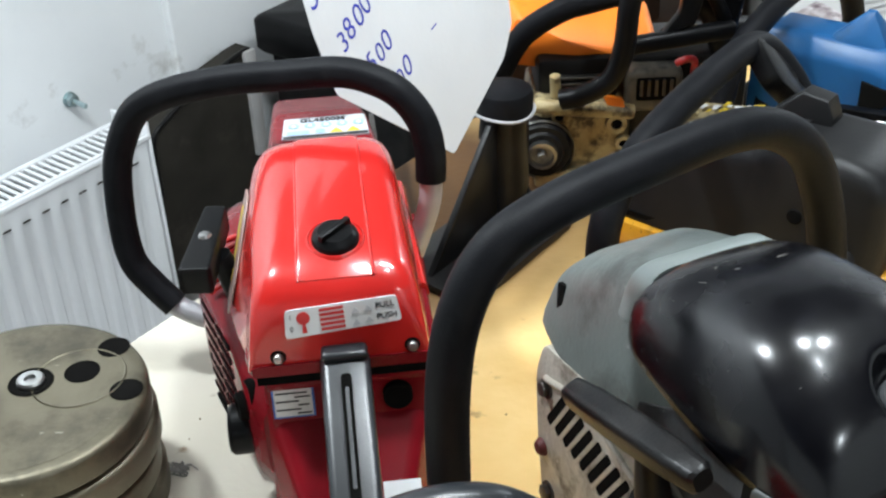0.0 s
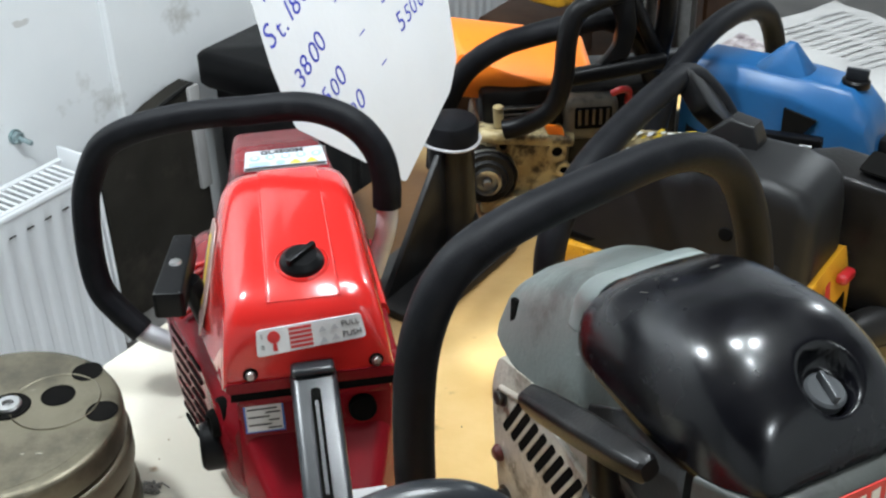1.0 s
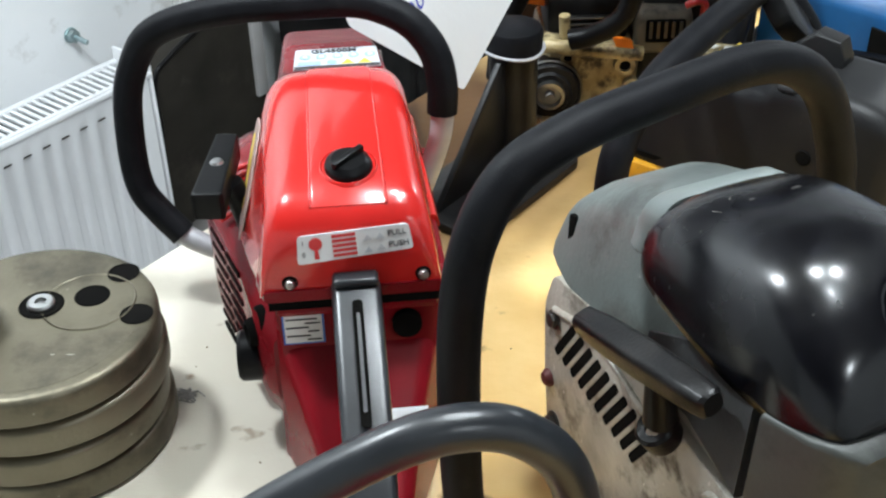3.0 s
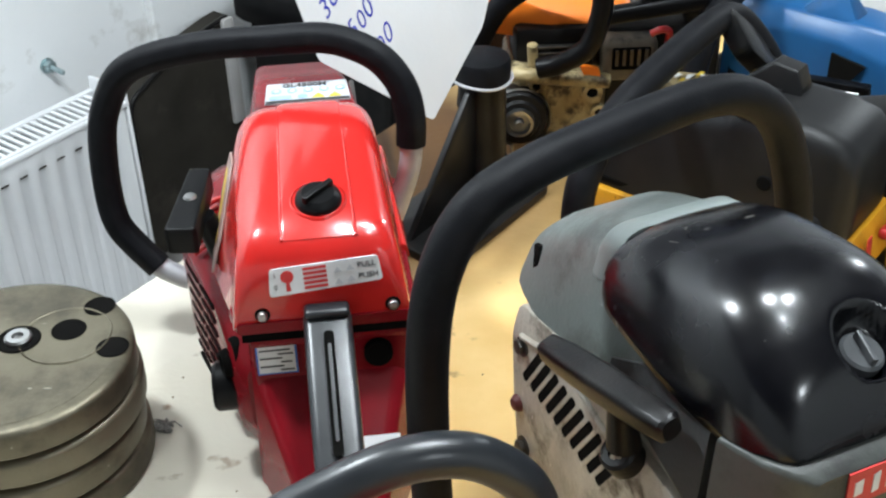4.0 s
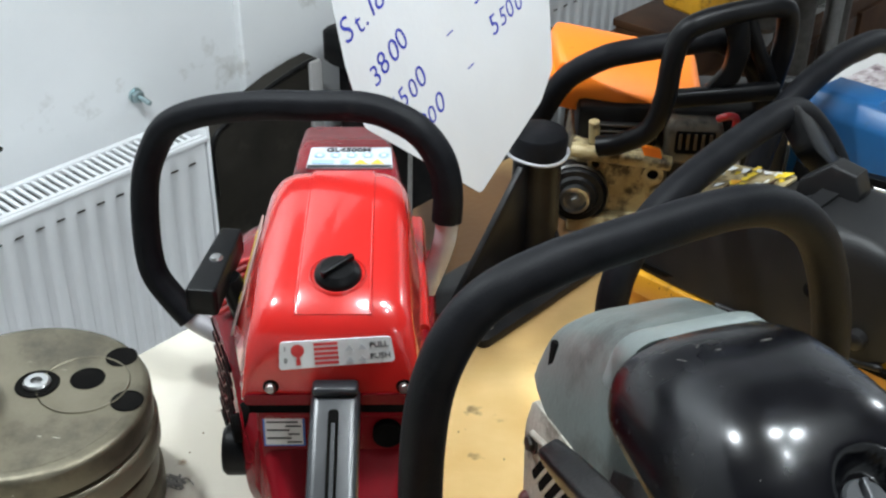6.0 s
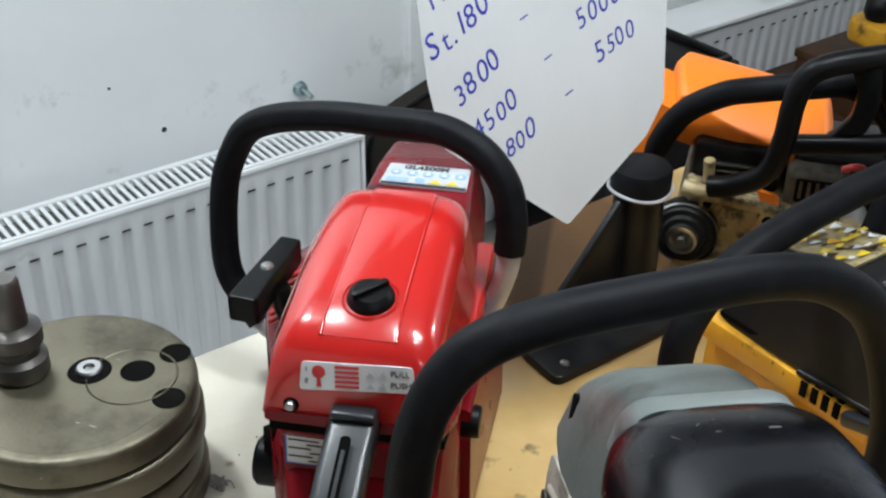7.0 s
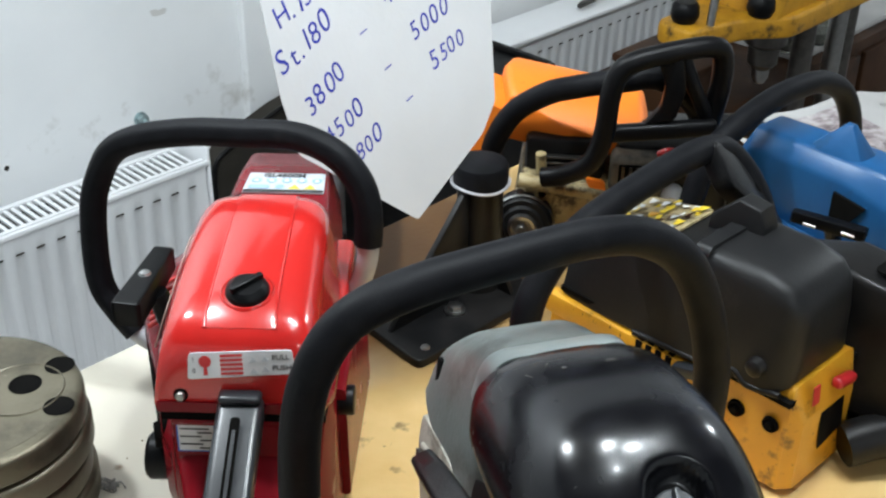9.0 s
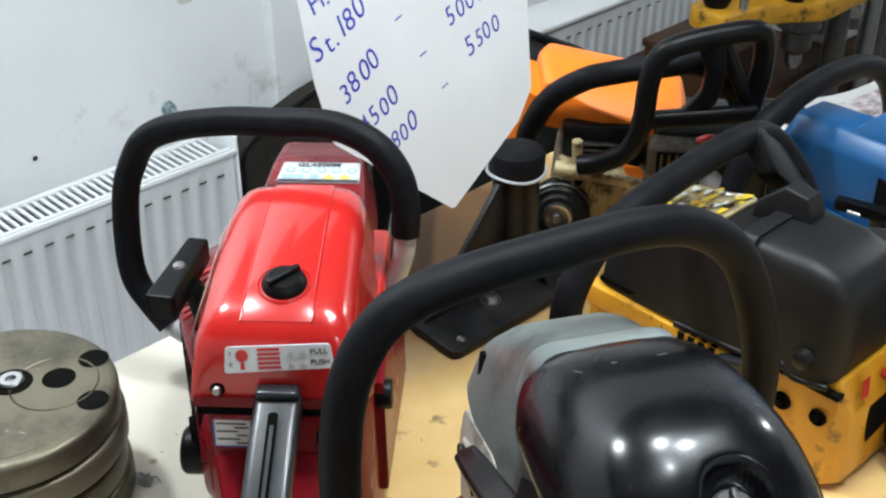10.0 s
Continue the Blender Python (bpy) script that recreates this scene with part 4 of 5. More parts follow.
    part("cord_guide", lathe([(0.0125, -0.008), (0.0125, 0.004), (0.0105, 0.006), (0.006, 0.005)], 28, Matrix.Translation(mid + Vector((0.006, 0.002, -0.050))) @ pose(0, 0, 0, 0, -35, 0)), "black_worn", S, "worn black cord guide")
    part("primer_bulb", lathe([(0, 0.018), (0.006, 0.017), (0.009, 0.013), (0.0095, 0.0)], 20, basis((X + 0.004, 0.108, 0.094), (0, -1, 0), (0, 0, 1)) @ Matrix.Scale(0.75, 4)), "dull_red", S, "dark red plastic knob")
    part("lower_cap", lathe([(0, 0.016), (0.02, 0.016), (0.023, 0.013), (0.023, 0)], 30, basis((X - 0.003, -0.13, 0.12), (0, -1, 0), (0, 0, 1))), "black_plastic", S, "black tank cap")
    # front handle
    hm = pose(0, 0, 0, 0, 0, 8.6) @ Matrix.Translation((-0.004, 0.066, 0))
    pts = [(-0.128, 0, 0.02), (-0.143, 0, 0.06), (-0.1475, 0, 0.14), (-0.146, 0, 0.225), (-0.136, 0, 0.277), (-0.112, 0, 0.311), (-0.07, 0, 0.3245), (-0.01, 0, 0.329), (0.055, 0, 0.3305), (0.096, 0, 0.321), (0.130, 0, 0.294), (0.153, 0, 0.248), (0.1665, 0, 0.195), (0.168, 0, 0.15)]
    part("front_handle", tube([hm @ Vector(p) for p in pts], 0.0133, 28), "black_rubber", S, "black rubber-sleeved front handle bar")
    part("handle_foot", tube([hm @ Vector(p) for p in ((-0.135, 0, 0.035), (-0.115, -0.004, 0.02), (-0.08, -0.01, 0.018), (-0.05, -0.015, 0.02))], 0.0115, 18), "black_worn", S)
    part("handle_foot", tube([hm @ Vector(p) for p in ((0.165, 0, 0.16), (0.16, 0, 0.13), (0.13, -0.01, 0.10), (0.06, -0.015, 0.09))], [0.0135, 0.012], 18), "black_worn", S)
    part("rear_handle", tube([(0.0, -0.165, 0.135), (0.0, -0.23, 0.13), (0.0, -0.30, 0.11), (0.0, -0.33, 0.075), (0.0, -0.31, 0.035), (0.0, -0.24, 0.022), (0, -0.17, 0.03)], 0.015, 18), "black_plastic", S)
    return S


grey_saw()

# ---- yellow and black chainsaw ----
def yellow_saw():
    S = thing("chainsaw", pose(0.319, 0.895, 0, 0, 0, 50), "yellow chainsaw with dull black cover and tall front handle", "chainsaw", "chainsaws on the bench")
    part("body", loft([trap(-0.108, 0.008, 0.085, 0.040, 0.040, -0.018, 0.01), trap(-0.098, 0.006, 0.114, 0.050, 0.048, -0.018, 0.01), trap(-0.02, 0.006, 0.108, 0.052, 0.05, -0.018, 0.01), trap(0.09, 0.006, 0.096, 0.054, 0.052, -0.018, 0.008), trap(0.165, 0.01, 0.08, 0.05, 0.047, -0.018, 0.008)]), "yellow_paint", S)
    yc = [(-0.094, 0.116, 0.150, 0.036, 0.029), (-0.092, 0.111, 0.176, 0.045, 0.037), (-0.087, 0.108, 0.191, 0.051, 0.043), (-0.076, 0.105, 0.200, 0.055, 0.047), (-0.05, 0.104, 0.206, 0.056, 0.048), (0.0, 0.100, 0.206, 0.056, 0.048), (0.014, 0.100, 0.204, 0.056, 0.047), (0.020, 0.098, 0.199, 0.055, 0.046), (0.028, 0.098, 0.194, 0.055, 0.044), (0.10, 0.094, 0.182, 0.053, 0.040), (0.140, 0.092, 0.168, 0.050, 0.037), (0.152, 0.092, 0.140, 0.047, 0.035)]
    part("top_cover", loft([trap(y, zb, zt, wb, wt, -0.022, 0.017, 0, 6) for y, zb, zt, wb, wt in yc]), "black_dusty", S, "dull dusty black top cover")
    part("cover_ridge", loft([trap(-0.002, 0.200, 0.2085, 0.050, 0.044, -0.022, 0.004), trap(0.013, 0.199, 0.2075, 0.049, 0.043, -0.022, 0.004)]), "black_dusty", S)
    part("catch", loft([trap(-0.018, 0.198, 0.212, 0.013, 0.010, -0.004, 0.003), trap(-0.012, 0.198, 0.227, 0.0135, 0.010, -0.004, 0.003), trap(0.010, 0.198, 0.230, 0.0135, 0.010, -0.004, 0.003), trap(0.036, 0.188, 0.206, 0.012, 0.009, -0.004, 0.004)]), "black_dusty", S, "cover catch block")
    part("seam", box(-0.019, 0.025, 0.1010, 0.108, 0.25, 0.005), "dark_gap", S, smooth=False)
    rail = part("side_rail", box(-0.0715, 0.075, 0.083, 0.016, 0.175, 0.022, 0.003), "yellow_paint", S)
    for k in range(4):
        part("rail_slot", box(-0.0802, 0.050 - k * 0.011, 0.087, 0.002, 0.006, 0.014), "dark_gap", rail, smooth=False)
        part("rail_slot", box(-0.0715, 0.050 - k * 0.011, 0.0941, 0.012, 0.006, 0.002), "dark_gap", rail, smooth=False)
    part("side_lever", box(-0.078, -0.015, 0.092, 0.014, 0.05, 0.012, 0.003, 2, pose(0, 0, 0, -12, 0, 6)), "grip_grey", S, "grey switch lever")
    part("bar_buffer", prism([(-0.09, 0.006), (-0.02, 0.006), (-0.02, 0.098), (-0.085, 0.110)], 0.004, basis((-0.058, 0, 0), (0, 1, 0), (0, 0, 1)) @ Matrix.Translation((0, 0, -0.004))), "yellow_paint", S)
    for y, z, r in ((-0.050, 0.070, 0.006), (-0.084, 0.072, 0.0055)):
        m = basis((-0.0685, y, z), (0, -1, 0), (0, 0, 1))
        part("bolt_seat", lathe([(r * 1.4, 0), (r * 1.3, 0.003), (r, 0.003), (r, 0.001), (0, 0.001)], 24, m), "dark_gap", S)
        part("screw", lathe([(0, 0.006), (r * 0.6, 0.0055), (r * 0.7, 0.003), (r * 0.7, 0)], 18, m), "steel" if r > 0.008 else "dark_gap", S)
    part("cover_boss", lathe([(0, 0.010), (0.005, 0.0098), (0.0075, 0.008), (0.009, 0.0)], 20, basis((-0.0745, -0.066, 0.126), (0, -1, 0), (0, 0, 1))), "black_worn", S, "moulded screw boss")
    part("cover_hole", lathe([(0, 0.0014), (0.006, 0.0014), (0.0068, 0.0)], 18, basis((-0.0745, -0.020, 0.150), (0, -1, 0), (0.12, 0, 1))), "dark_gap", S)
    part("cover_edge", tube([(-0.0745, -0.090, 0.108), (-0.0765, -0.06, 0.104), (-0.0765, -0.045, 0.112), (-0.0765, -0.025, 0.104), (-0.0765, 0.06, 0.097)], 0.003, 10), "black_worn", S)
    part("red_lever", box(-0.004, -0.110, 0.100, 0.030, 0.011, 0.010, 0.004, 3, pose(0, 0, 0, 0, 10, 0)), "red_cable", S, "small red switch")
    part("rear_sticker", prism([(-0.018, -0.02), (0.02, -0.014), (0.02, 0.024), (-0.018, 0.018)], 0.0012, basis((-0.012, -0.1085, 0.06), (1, 0, 0), (0, 0.1, 1))), "black_plastic", S)
    part("small_sticker", prism([(-0.005, -0.009), (0.005, -0.009), (0.005, 0.009), (-0.005, 0.009)], 0.001, basis((-0.046, -0.1075, 0.104), (1, 0, 0), (0, 0.1, 1))), "sticker_red", S)
    part("rear_housing", loft([trap(-0.21, 0.06, 0.125, 0.034, 0.028, 0.075, 0.006), trap(-0.15, 0.045, 0.165, 0.040, 0.032, 0.075, 0.006), trap(-0.06, 0.04, 0.175, 0.040, 0.030, 0.07, 0.008), trap(0.0, 0.06, 0.16, 0.036, 0.026, 0.06, 0.008)]), "black_worn", S, "black angular handle housing")
    part("housing_recess", prism(rounded([(-0.03, -0.022), (0.03, -0.022), (0.03, 0.022), (-0.03, 0.022)], 0.005), 0.002, basis((0.075, -0.12, 0.1735), (0, 1, 0.1), (-1, 0, 0))), "dark_gap", S)
    part("rear_handle", tube([(0.085, -0.19, 0.105), (0.09, -0.25, 0.09), (0.09, -0.29, 0.05), (0.085, -0.26, 0.022), (0.07, -0.15, 0.02), (0.05, -0.06, 0.03)], 0.017, 18), "black_worn", S)
    part("handle_base", tube([(0.005, -0.118, 0.028), (0.03, -0.135, 0.034), (0.06, -0.16, 0.036), (0.085, -0.19, 0.034)], 0.02, 18), "black_worn", S, "black lower handle bar")
    # decorated plate in front of the cover
    dm = basis((-0.022, 0.082, 0.1860), (1, 0, 0), (0, 1, -0.167))
    part("decal_plate", prism(rounded([(-0.036, -0.034), (0.036, -0.034), (0.033, 0.034), (-0.033, 0.034)], 0.006), 0.002, dm), "crankcase_oily", S, "scuffed plate with yellow and white decals")
    rnd = random.Random(4)
    for k in range(34):
        x, y = rnd.uniform(-0.032, 0.026), rnd.uniform(-0.03, 0.026)
        part("decal", prism([(x, y), (x + rnd.uniform(0.004, 0.012), y + rnd.uniform(-0.003, 0.003)), (x + rnd.uniform(0.003, 0.010), y + rnd.uniform(0.003, 0.008)), (x - 0.002, y + 0.003)], 0.0004, dm @ Matrix.Translation((0, 0, 0.002 + 0.00012 * k))), rnd.choice(["sticker_yellow", "sticker_yellow", "sticker_white", "sticker_silver", "wood_brown", "yellow_paint"]), S)
    pts = [(-0.178, 0.09, 0.08), (-0.190, 0.09, 0.115), (-0.188, 0.09, 0.158), (-0.165, 0.09, 0.190), (-0.130, 0.09, 0.209), (-0.08, 0.09, 0.220), (0.0, 0.09, 0.228), (0.056, 0.09, 0.226), (0.085, 0.084, 0.212), (0.100, 0.062, 0.178), (0.106, 0.040, 0.130)]
    part("front_handle", tube(pts, 0.0133, 26), "black_rubber", S, "worn black front handle bar")
    web = basis((0.083, 0.094, 0.222), (0.10, -0.62, -0.78), (0.9, 0.3, -0.1))
    part("handle_web", prism(rounded([(-0.012, -0.040), (0.010, 0.012), (0.075, 0.016), (0.120, 0.018), (0.120, -0.012), (0.070, -0.022), (0.030, -0.052)], 0.010), 0.020, web @ Matrix.Translation((0, 0, -0.010)), 0.004), "black_worn", S, "dusty black handle bracket")
    part("web_hole", lathe([(0, 0.0006), (0.0048, 0.0006), (0.0060, 0.0)], 18, web @ Matrix.Translation((0.052, 0.002, 0.010))), "dark_gap", S)
    part("web_hole", lathe([(0, 0.0006), (0.0048, 0.0006), (0.0060, 0.0)], 18, web @ Matrix.Translation((0.052, 0.002, -0.010)) @ pose(0, 0, 0, 180, 0, 0)), "dark_gap", S)
    part("handle_foot", tube([(-0.167, 0.085, 0.1), (-0.15, 0.08, 0.06), (-0.1, 0.07, 0.04), (-0.05, 0.06, 0.04)], 0.012, 18), "black_worn", S)
    return S


yellow_saw()

# ---- blue chainsaw ----
def blue_saw():
    S = thing("chainsaw", pose(0.4625, 1.127, 0, 0, 0, 46), "blue chainsaw with faceted plastic cover and black starter grip", "chainsaw", "chainsaws on the bench")

    def facet(y, zb, zs, zt, wb, ws, wt, cx=0.0):
        ring = [(-wb, zb), (wb, zb), (ws, zs), (wt, zt), (-wt, zt), (-ws, zs)]
        return [(cx + p.x, y, p.y) for p in rounded(ring, [0.002, 0.002, 0.004, 0.006, 0.006, 0.004], 2)]
    part("body", loft([facet(-0.085, 0.006, 0.05, 0.07, 0.030, 0.032, 0.028), facet(-0.065, 0.006, 0.06, 0.085, 0.038, 0.039, 0.032), facet(0.12, 0.006, 0.06, 0.09, 0.042, 0.044, 0.034)]), "black_plastic", S)
    part("cover", loft([facet(-0.094, 0.066, 0.104, 0.116, 0.028, 0.026, 0.016), facet(-0.084, 0.058, 0.126, 0.146, 0.034, 0.033, 0.020), facet(-0.060, 0.052, 0.137, 0.1665, 0.039, 0.038, 0.023),
                       facet(-0.006, 0.050, 0.149, 0.1690, 0.041, 0.040, 0.024), facet(0.05, 0.050, 0.148, 0.1680, 0.041, 0.039, 0.024), facet(0.118, 0.052, 0.142, 0.1650, 0.037, 0.035, 0.024), facet(0.134, 0.06, 0.118, 0.138, 0.030, 0.028, 0.020)]), "blue_plastic", S, "faceted blue cover")
    part("cover_peak", loft([facet(-0.010, 0.15, 0.163, 0.169, 0.024, 0.020, 0.010, -0.006), facet(0.012, 0.15, 0.178, 0.200, 0.022, 0.013, 0.003, -0.008), facet(0.020, 0.15, 0.178, 0.200, 0.022, 0.013, 0.003, -0.008), facet(0.052, 0.15, 0.162, 0.168, 0.024, 0.020, 0.010, -0.006)]), "blue_plastic", S, "pointed peak of the cover")
    part("vent", prism([(-0.002, 0.138), (0.036, 0.132), (0.018, 0.106), (-0.002, 0.104)], 0.004, basis((-0.0395, 0, 0), (0, -1, 0), (0, 0, 1))), "dark_gap", S, smooth=False)
    part("cover_step", loft([facet(-0.088, 0.052, 0.062, 0.070, 0.037, 0.037, 0.034), facet(0.0, 0.048, 0.058, 0.066, 0.045, 0.045, 0.041), facet(0.12, 0.048, 0.058, 0.066, 0.042, 0.042, 0.038)]), "blue_plastic", S, "stepped lower edge of the cover")
    km = basis((0.001, -0.056, 0.168), (1, 0, 0), (0, 1, 0.05))
    kn = part("filter_knob", lathe([(0, 0.004), (0.0125, 0.004), (0.015, 0.002), (0.0152, -0.004)], 28, km), "black_plastic", S)
    part("knob_bar", prism(rounded([(-0.003, -0.012), (0.003, -0.012), (0.003, 0.012), (-0.003, 0.012)], 0.002), 0.015, km @ pose(0, 0, 0, 0, 0, 18), 0.001), "grip_grey", kn)
    part("starter_cover", loft([facet(-0.06, 0.01, 0.06, 0.075, 0.012, 0.012, 0.006, -0.048), facet(0.09, 0.01, 0.068, 0.085, 0.013, 0.013, 0.006, -0.048)]), "blue_plastic", S, "blue starter housing")
    grip = part("starter_grip", prism(rounded([(-0.040, -0.006), (0.036, -0.0075), (0.036, 0.0075), (-0.040, 0.006)], 0.003), 0.013, basis((-0.070, -0.018, 0.116), (0.38, -0.92, -0.05), (0.92, 0.38, 0)) @ Matrix.Translation((0, 0, -0.006)), 0.002), "black_plastic", S, "black starter grip")
    part("grip_stem", cylinder((-0.068, -0.018, 0.114), (-0.050, -0.016, 0.080), 0.008), "black_plastic", grip)
    for x, y in ((-0.0865, 0.004), (-0.0720, -0.032)):
        part("grip_pin", cylinder((x, y, 0.1145), (x + 0.005, y - 0.012, 0.1135), 0.0018, seg=10), "steel", grip)
    for k in range(5):
        part("cooling_slot", box(-0.061, 0.07 - k * 0.018, 0.04, 0.002, 0.006, 0.03), "dark_gap", S, smooth=False)
    part("choke_lever", box(0.004, -0.100, 0.10, 0.026, 0.016, 0.030, 0.006, 2), "black_worn", S)
    part("lever_plate", box(-0.004, -0.098, 0.078, 0.020, 0.012, 0.012, 0.003, 2), "steel", S)
    pts = [(-0.155, 0.10, 0.05), (-0.150, 0.10, 0.11), (-0.128, 0.10, 0.166), (-0.088, 0.10, 0.188), (-0.040, 0.10, 0.202), (0.012, 0.10, 0.206), (0.062, 0.10, 0.200), (0.105, 0.098, 0.176), (0.130, 0.095, 0.130), (0.132, 0.09, 0.07)]
    part("front_handle", tube(pts, 0.0128, 24), "black_rubber", S, "thick black front handle bar")
    part("rear_handle", tube([(0.005, -0.08, 0.07), (0.008, -0.13, 0.072), (0.01, -0.19, 0.055), (0.01, -0.205, 0.032), (0.008, -0.16, 0.018), (0, -0.07, 0.02)], 0.014, 16), "black_worn", S)
    part("rear_bin", box(0.035, -0.125, 0.045, 0.04, 0.05, 0.05, 0.01), "black_worn", S)
    return S


blue_saw()

# ---- orange chainsaw, stripped on its clutch side ----
def orange_saw():
    S = thing("chainsaw", pose(0.19, 1.17, 0, 0, 0, 0), "orange chainsaw stripped to its oily crankcase, black hand guard", "chainsaw", "chainsaws on the bench")
    part("crankcase", loft([[(p.x, y, p.y) for p in rounded(poly, 0.008)] for y, poly in ((-0.012, [(-0.085, 0.012), (0.01, 0.012), (0.015, 0.085), (-0.075, 0.098)]), (0.0, [(-0.092, 0.004), (0.018, 0.004), (0.022, 0.09), (-0.082, 0.104)]), (0.09, [(-0.095, 0.004), (0.018, 0.004), (0.022, 0.088), (-0.085, 0.1)]))]), "crankcase_oily", S, "bare crankcase caked with oily sawdust")
    part("case_rail", tube([(-0.085, -0.012, 0.098), (-0.05, -0.014, 0.094), (-0.01, -0.014, 0.09), (0.022, -0.012, 0.086)], 0.0085, 12), "crankcase_oily", S)
    part("case_foot", box(-0.03, -0.012, 0.014, 0.11, 0.03, 0.02, 0.004), "crankcase_oily", S)
    for x, z, r in ((0.004, 0.074, 0.008), (0.012, 0.05, 0.006), (-0.058, 0.085, 0.006), (0.006, 0.03, 0.006)):
        part("boss", lathe([(r * 1.5, -0.006), (r * 1.4, 0.004), (r * 0.8, 0.004), (r * 0.8, 0.0), (0, 0.0)], 20, basis((x, -0.0145, z), (1, 0, 0), (0, 0, 1))), "crankcase_oily", S)
        part("boss_hole", lathe([(0, 0.001), (r * 0.8, 0.001), (r * 0.8, 0)], 16, basis((x, -0.0145, z), (1, 0, 0), (0, 0, 1))), "dark_gap", S)
    # clutch
    cm = basis((-0.077, -0.022, 0.050), (1, -0.08, 0), (0, 0, 1))
    cl = part("clutch_drum", lathe([(0, 0.010), (0.022, 0.010), (0.024, 0.006), (0.030, 0.006), (0.0325, 0.002), (0.0335, -0.006), (0.0335, -0.018), (0, -0.018)], 40, cm), "black_worn", S, "dark greasy clutch drum")
    part("drum_rim", lathe([(0.0335, 0.002), (0.0345, 0.003), (0.0355, 0.0), (0.0335, -0.002)], 40, cm), "steel", cl)
    part("clutch_bearing", lathe([(0.0165, 0.010), (0.0158, 0.017), (0.0125, 0.0175), (0.0115, 0.012), (0, 0.012)], 28, cm), "steel", cl)
    part("crank_end", lathe([(0, 0.02), (0.0045, 0.02), (0.0055, 0.018), (0.0055, 0.01)], 18, cm), "steel", cl)
    part("oil_screw", cylinder((-0.035, -0.016, 0.018), (-0.03, -0.036, 0.018), 0.005, seg=14, bevel=0.001), "steel", S)
    # cylinder and muffler side
    part("cylinder_block", box(0.085, 0.06, 0.075, 0.13, 0.10, 0.13, 0.01), "black_worn", S)
    part("air_shroud", box(-0.035, 0.045, 0.115, 0.09, 0.07, 0.05, 0.008), "black_worn", S)
    for k in range(4):
        part("cooling_fin", box(-0.035, 0.007, 0.100 + k * 0.007, 0.05, 0.01, 0.002, 0.0005), "steel_dark", S)
    mf = part("muffler", box(0.045, 0.005, 0.108, 0.06, 0.035, 0.05, 0.009, 3), "muffler_soot", S, "sooty muffler")
    part("muffler_mouth", box(0.045, -0.0135, 0.112, 0.042, 0.003, 0.026, 0.002), "dark_gap", mf, smooth=False)
    for k in range(5):
        part("muffler_bar", box(0.029 + k * 0.008, -0.0155, 0.114, 0.003, 0.003, 0.018), "steel_dark", mf, smooth=False)
    part("intake_boot", cylinder((0.085, -0.004, 0.075), (0.088, 0.016, 0.085), 0.012, seg=18, bevel=0.003), "sticker_white", S)
    part("fuel_line", tube([(0.066, -0.008, 0.138), (0.076, -0.012, 0.144), (0.086, -0.004, 0.138), (0.088, 0.006, 0.12)], 0.004, 12), "red_cable", S)
    # orange cover
    cov = [(0.02, [(-0.03, 0.118), (0.02, 0.12), (0.015, 0.135), (-0.045, 0.155)]), (0.04, [(-0.115, 0.125), (0.06, 0.128), (0.05, 0.150), (-0.10, 0.178)]), (0.10, [(-0.125, 0.122), (0.062, 0.125), (0.05, 0.168), (-0.11, 0.192)]), (0.15, [(-0.12, 0.1), (0.05, 0.1), (0.04, 0.155), (-0.105, 0.18)])]
    part("top_cover", loft([[(p.x, y, p.y) for p in rounded(poly, 0.009)] for y, poly in cov]), "orange_plastic", S, "bright orange top cover")
    part("cover_tail", loft([[(p.x, y, p.y) for p in rounded(poly, 0.006)] for y, poly in ((0.03, [(-0.145, 0.10), (-0.125, 0.10), (-0.1, 0.16), (-0.125, 0.17)]), (0.1, [(-0.15, 0.10), (-0.13, 0.10), (-0.1, 0.17), (-0.13, 0.18)]))]), "orange_plastic", S)
    part("brake_flap", prism(rounded([(0.0, 0.082), (0.014, 0.08), (0.010, 0.104), (-0.012, 0.108)], 0.004), 0.006, basis((0, -0.012, 0), (1, 0, 0), (0, 0, 1))), "orange_plastic", S, "orange flap")
    part("chain_oil_cap", cylinder((-0.06, 0.0, 0.1), (-0.062, -0.004, 0.128), 0.006, seg=14), "crankcase_oily", S)
    # handle and hand guard
    part("front_handle", tube([(-0.13, 0.05, 0.03), (-0.125, 0.045, 0.08), (-0.115, 0.03, 0.125), (-0.094, 0.015, 0.168), (-0.06, 0.0, 0.198), (-0.03, -0.006, 0.210), (0.02, -0.01, 0.222), (0.06, -0.005, 0.224), (0.1, 0.01, 0.19), (0.12, 0.02, 0.14)], 0.0128, 22), "black_rubber", S, "black front handle bar")
    g = part("hand_guard", tube([(-0.058, -0.03, 0.112), (-0.035, -0.036, 0.120), (-0.008, -0.042, 0.140), (0.003, -0.046, 0.175), (0.006, -0.048, 0.218), (0.013, -0.046, 0.244), (0.030, -0.042, 0.257), (0.07, -0.03, 0.265), (0.106, -0.02, 0.268), (0.119, -0.014, 0.257), (0.121, -0.01, 0.22), (0.115, -0.01, 0.180)], 0.0112, 16), "black_plastic", S, "black plastic hand guard frame")
    part("guard_post", prism(rounded([(0.050, 0.258), (0.078, 0.262), (0.084, 0.225), (0.076, 0.190), (0.040, 0.180), (0.060, 0.205), (0.062, 0.232)], 0.007), 0.014, basis((0, -0.024, 0), (1, 0, 0), (0, 0, 1)), 0.003), "black_plastic", g)
    part("guard_rail", box(0.062, -0.034, 0.178, 0.118, 0.016, 0.018, 0.005, 3, pose(0, 0, 0, 0, -4, 8)), "black_plastic", g)
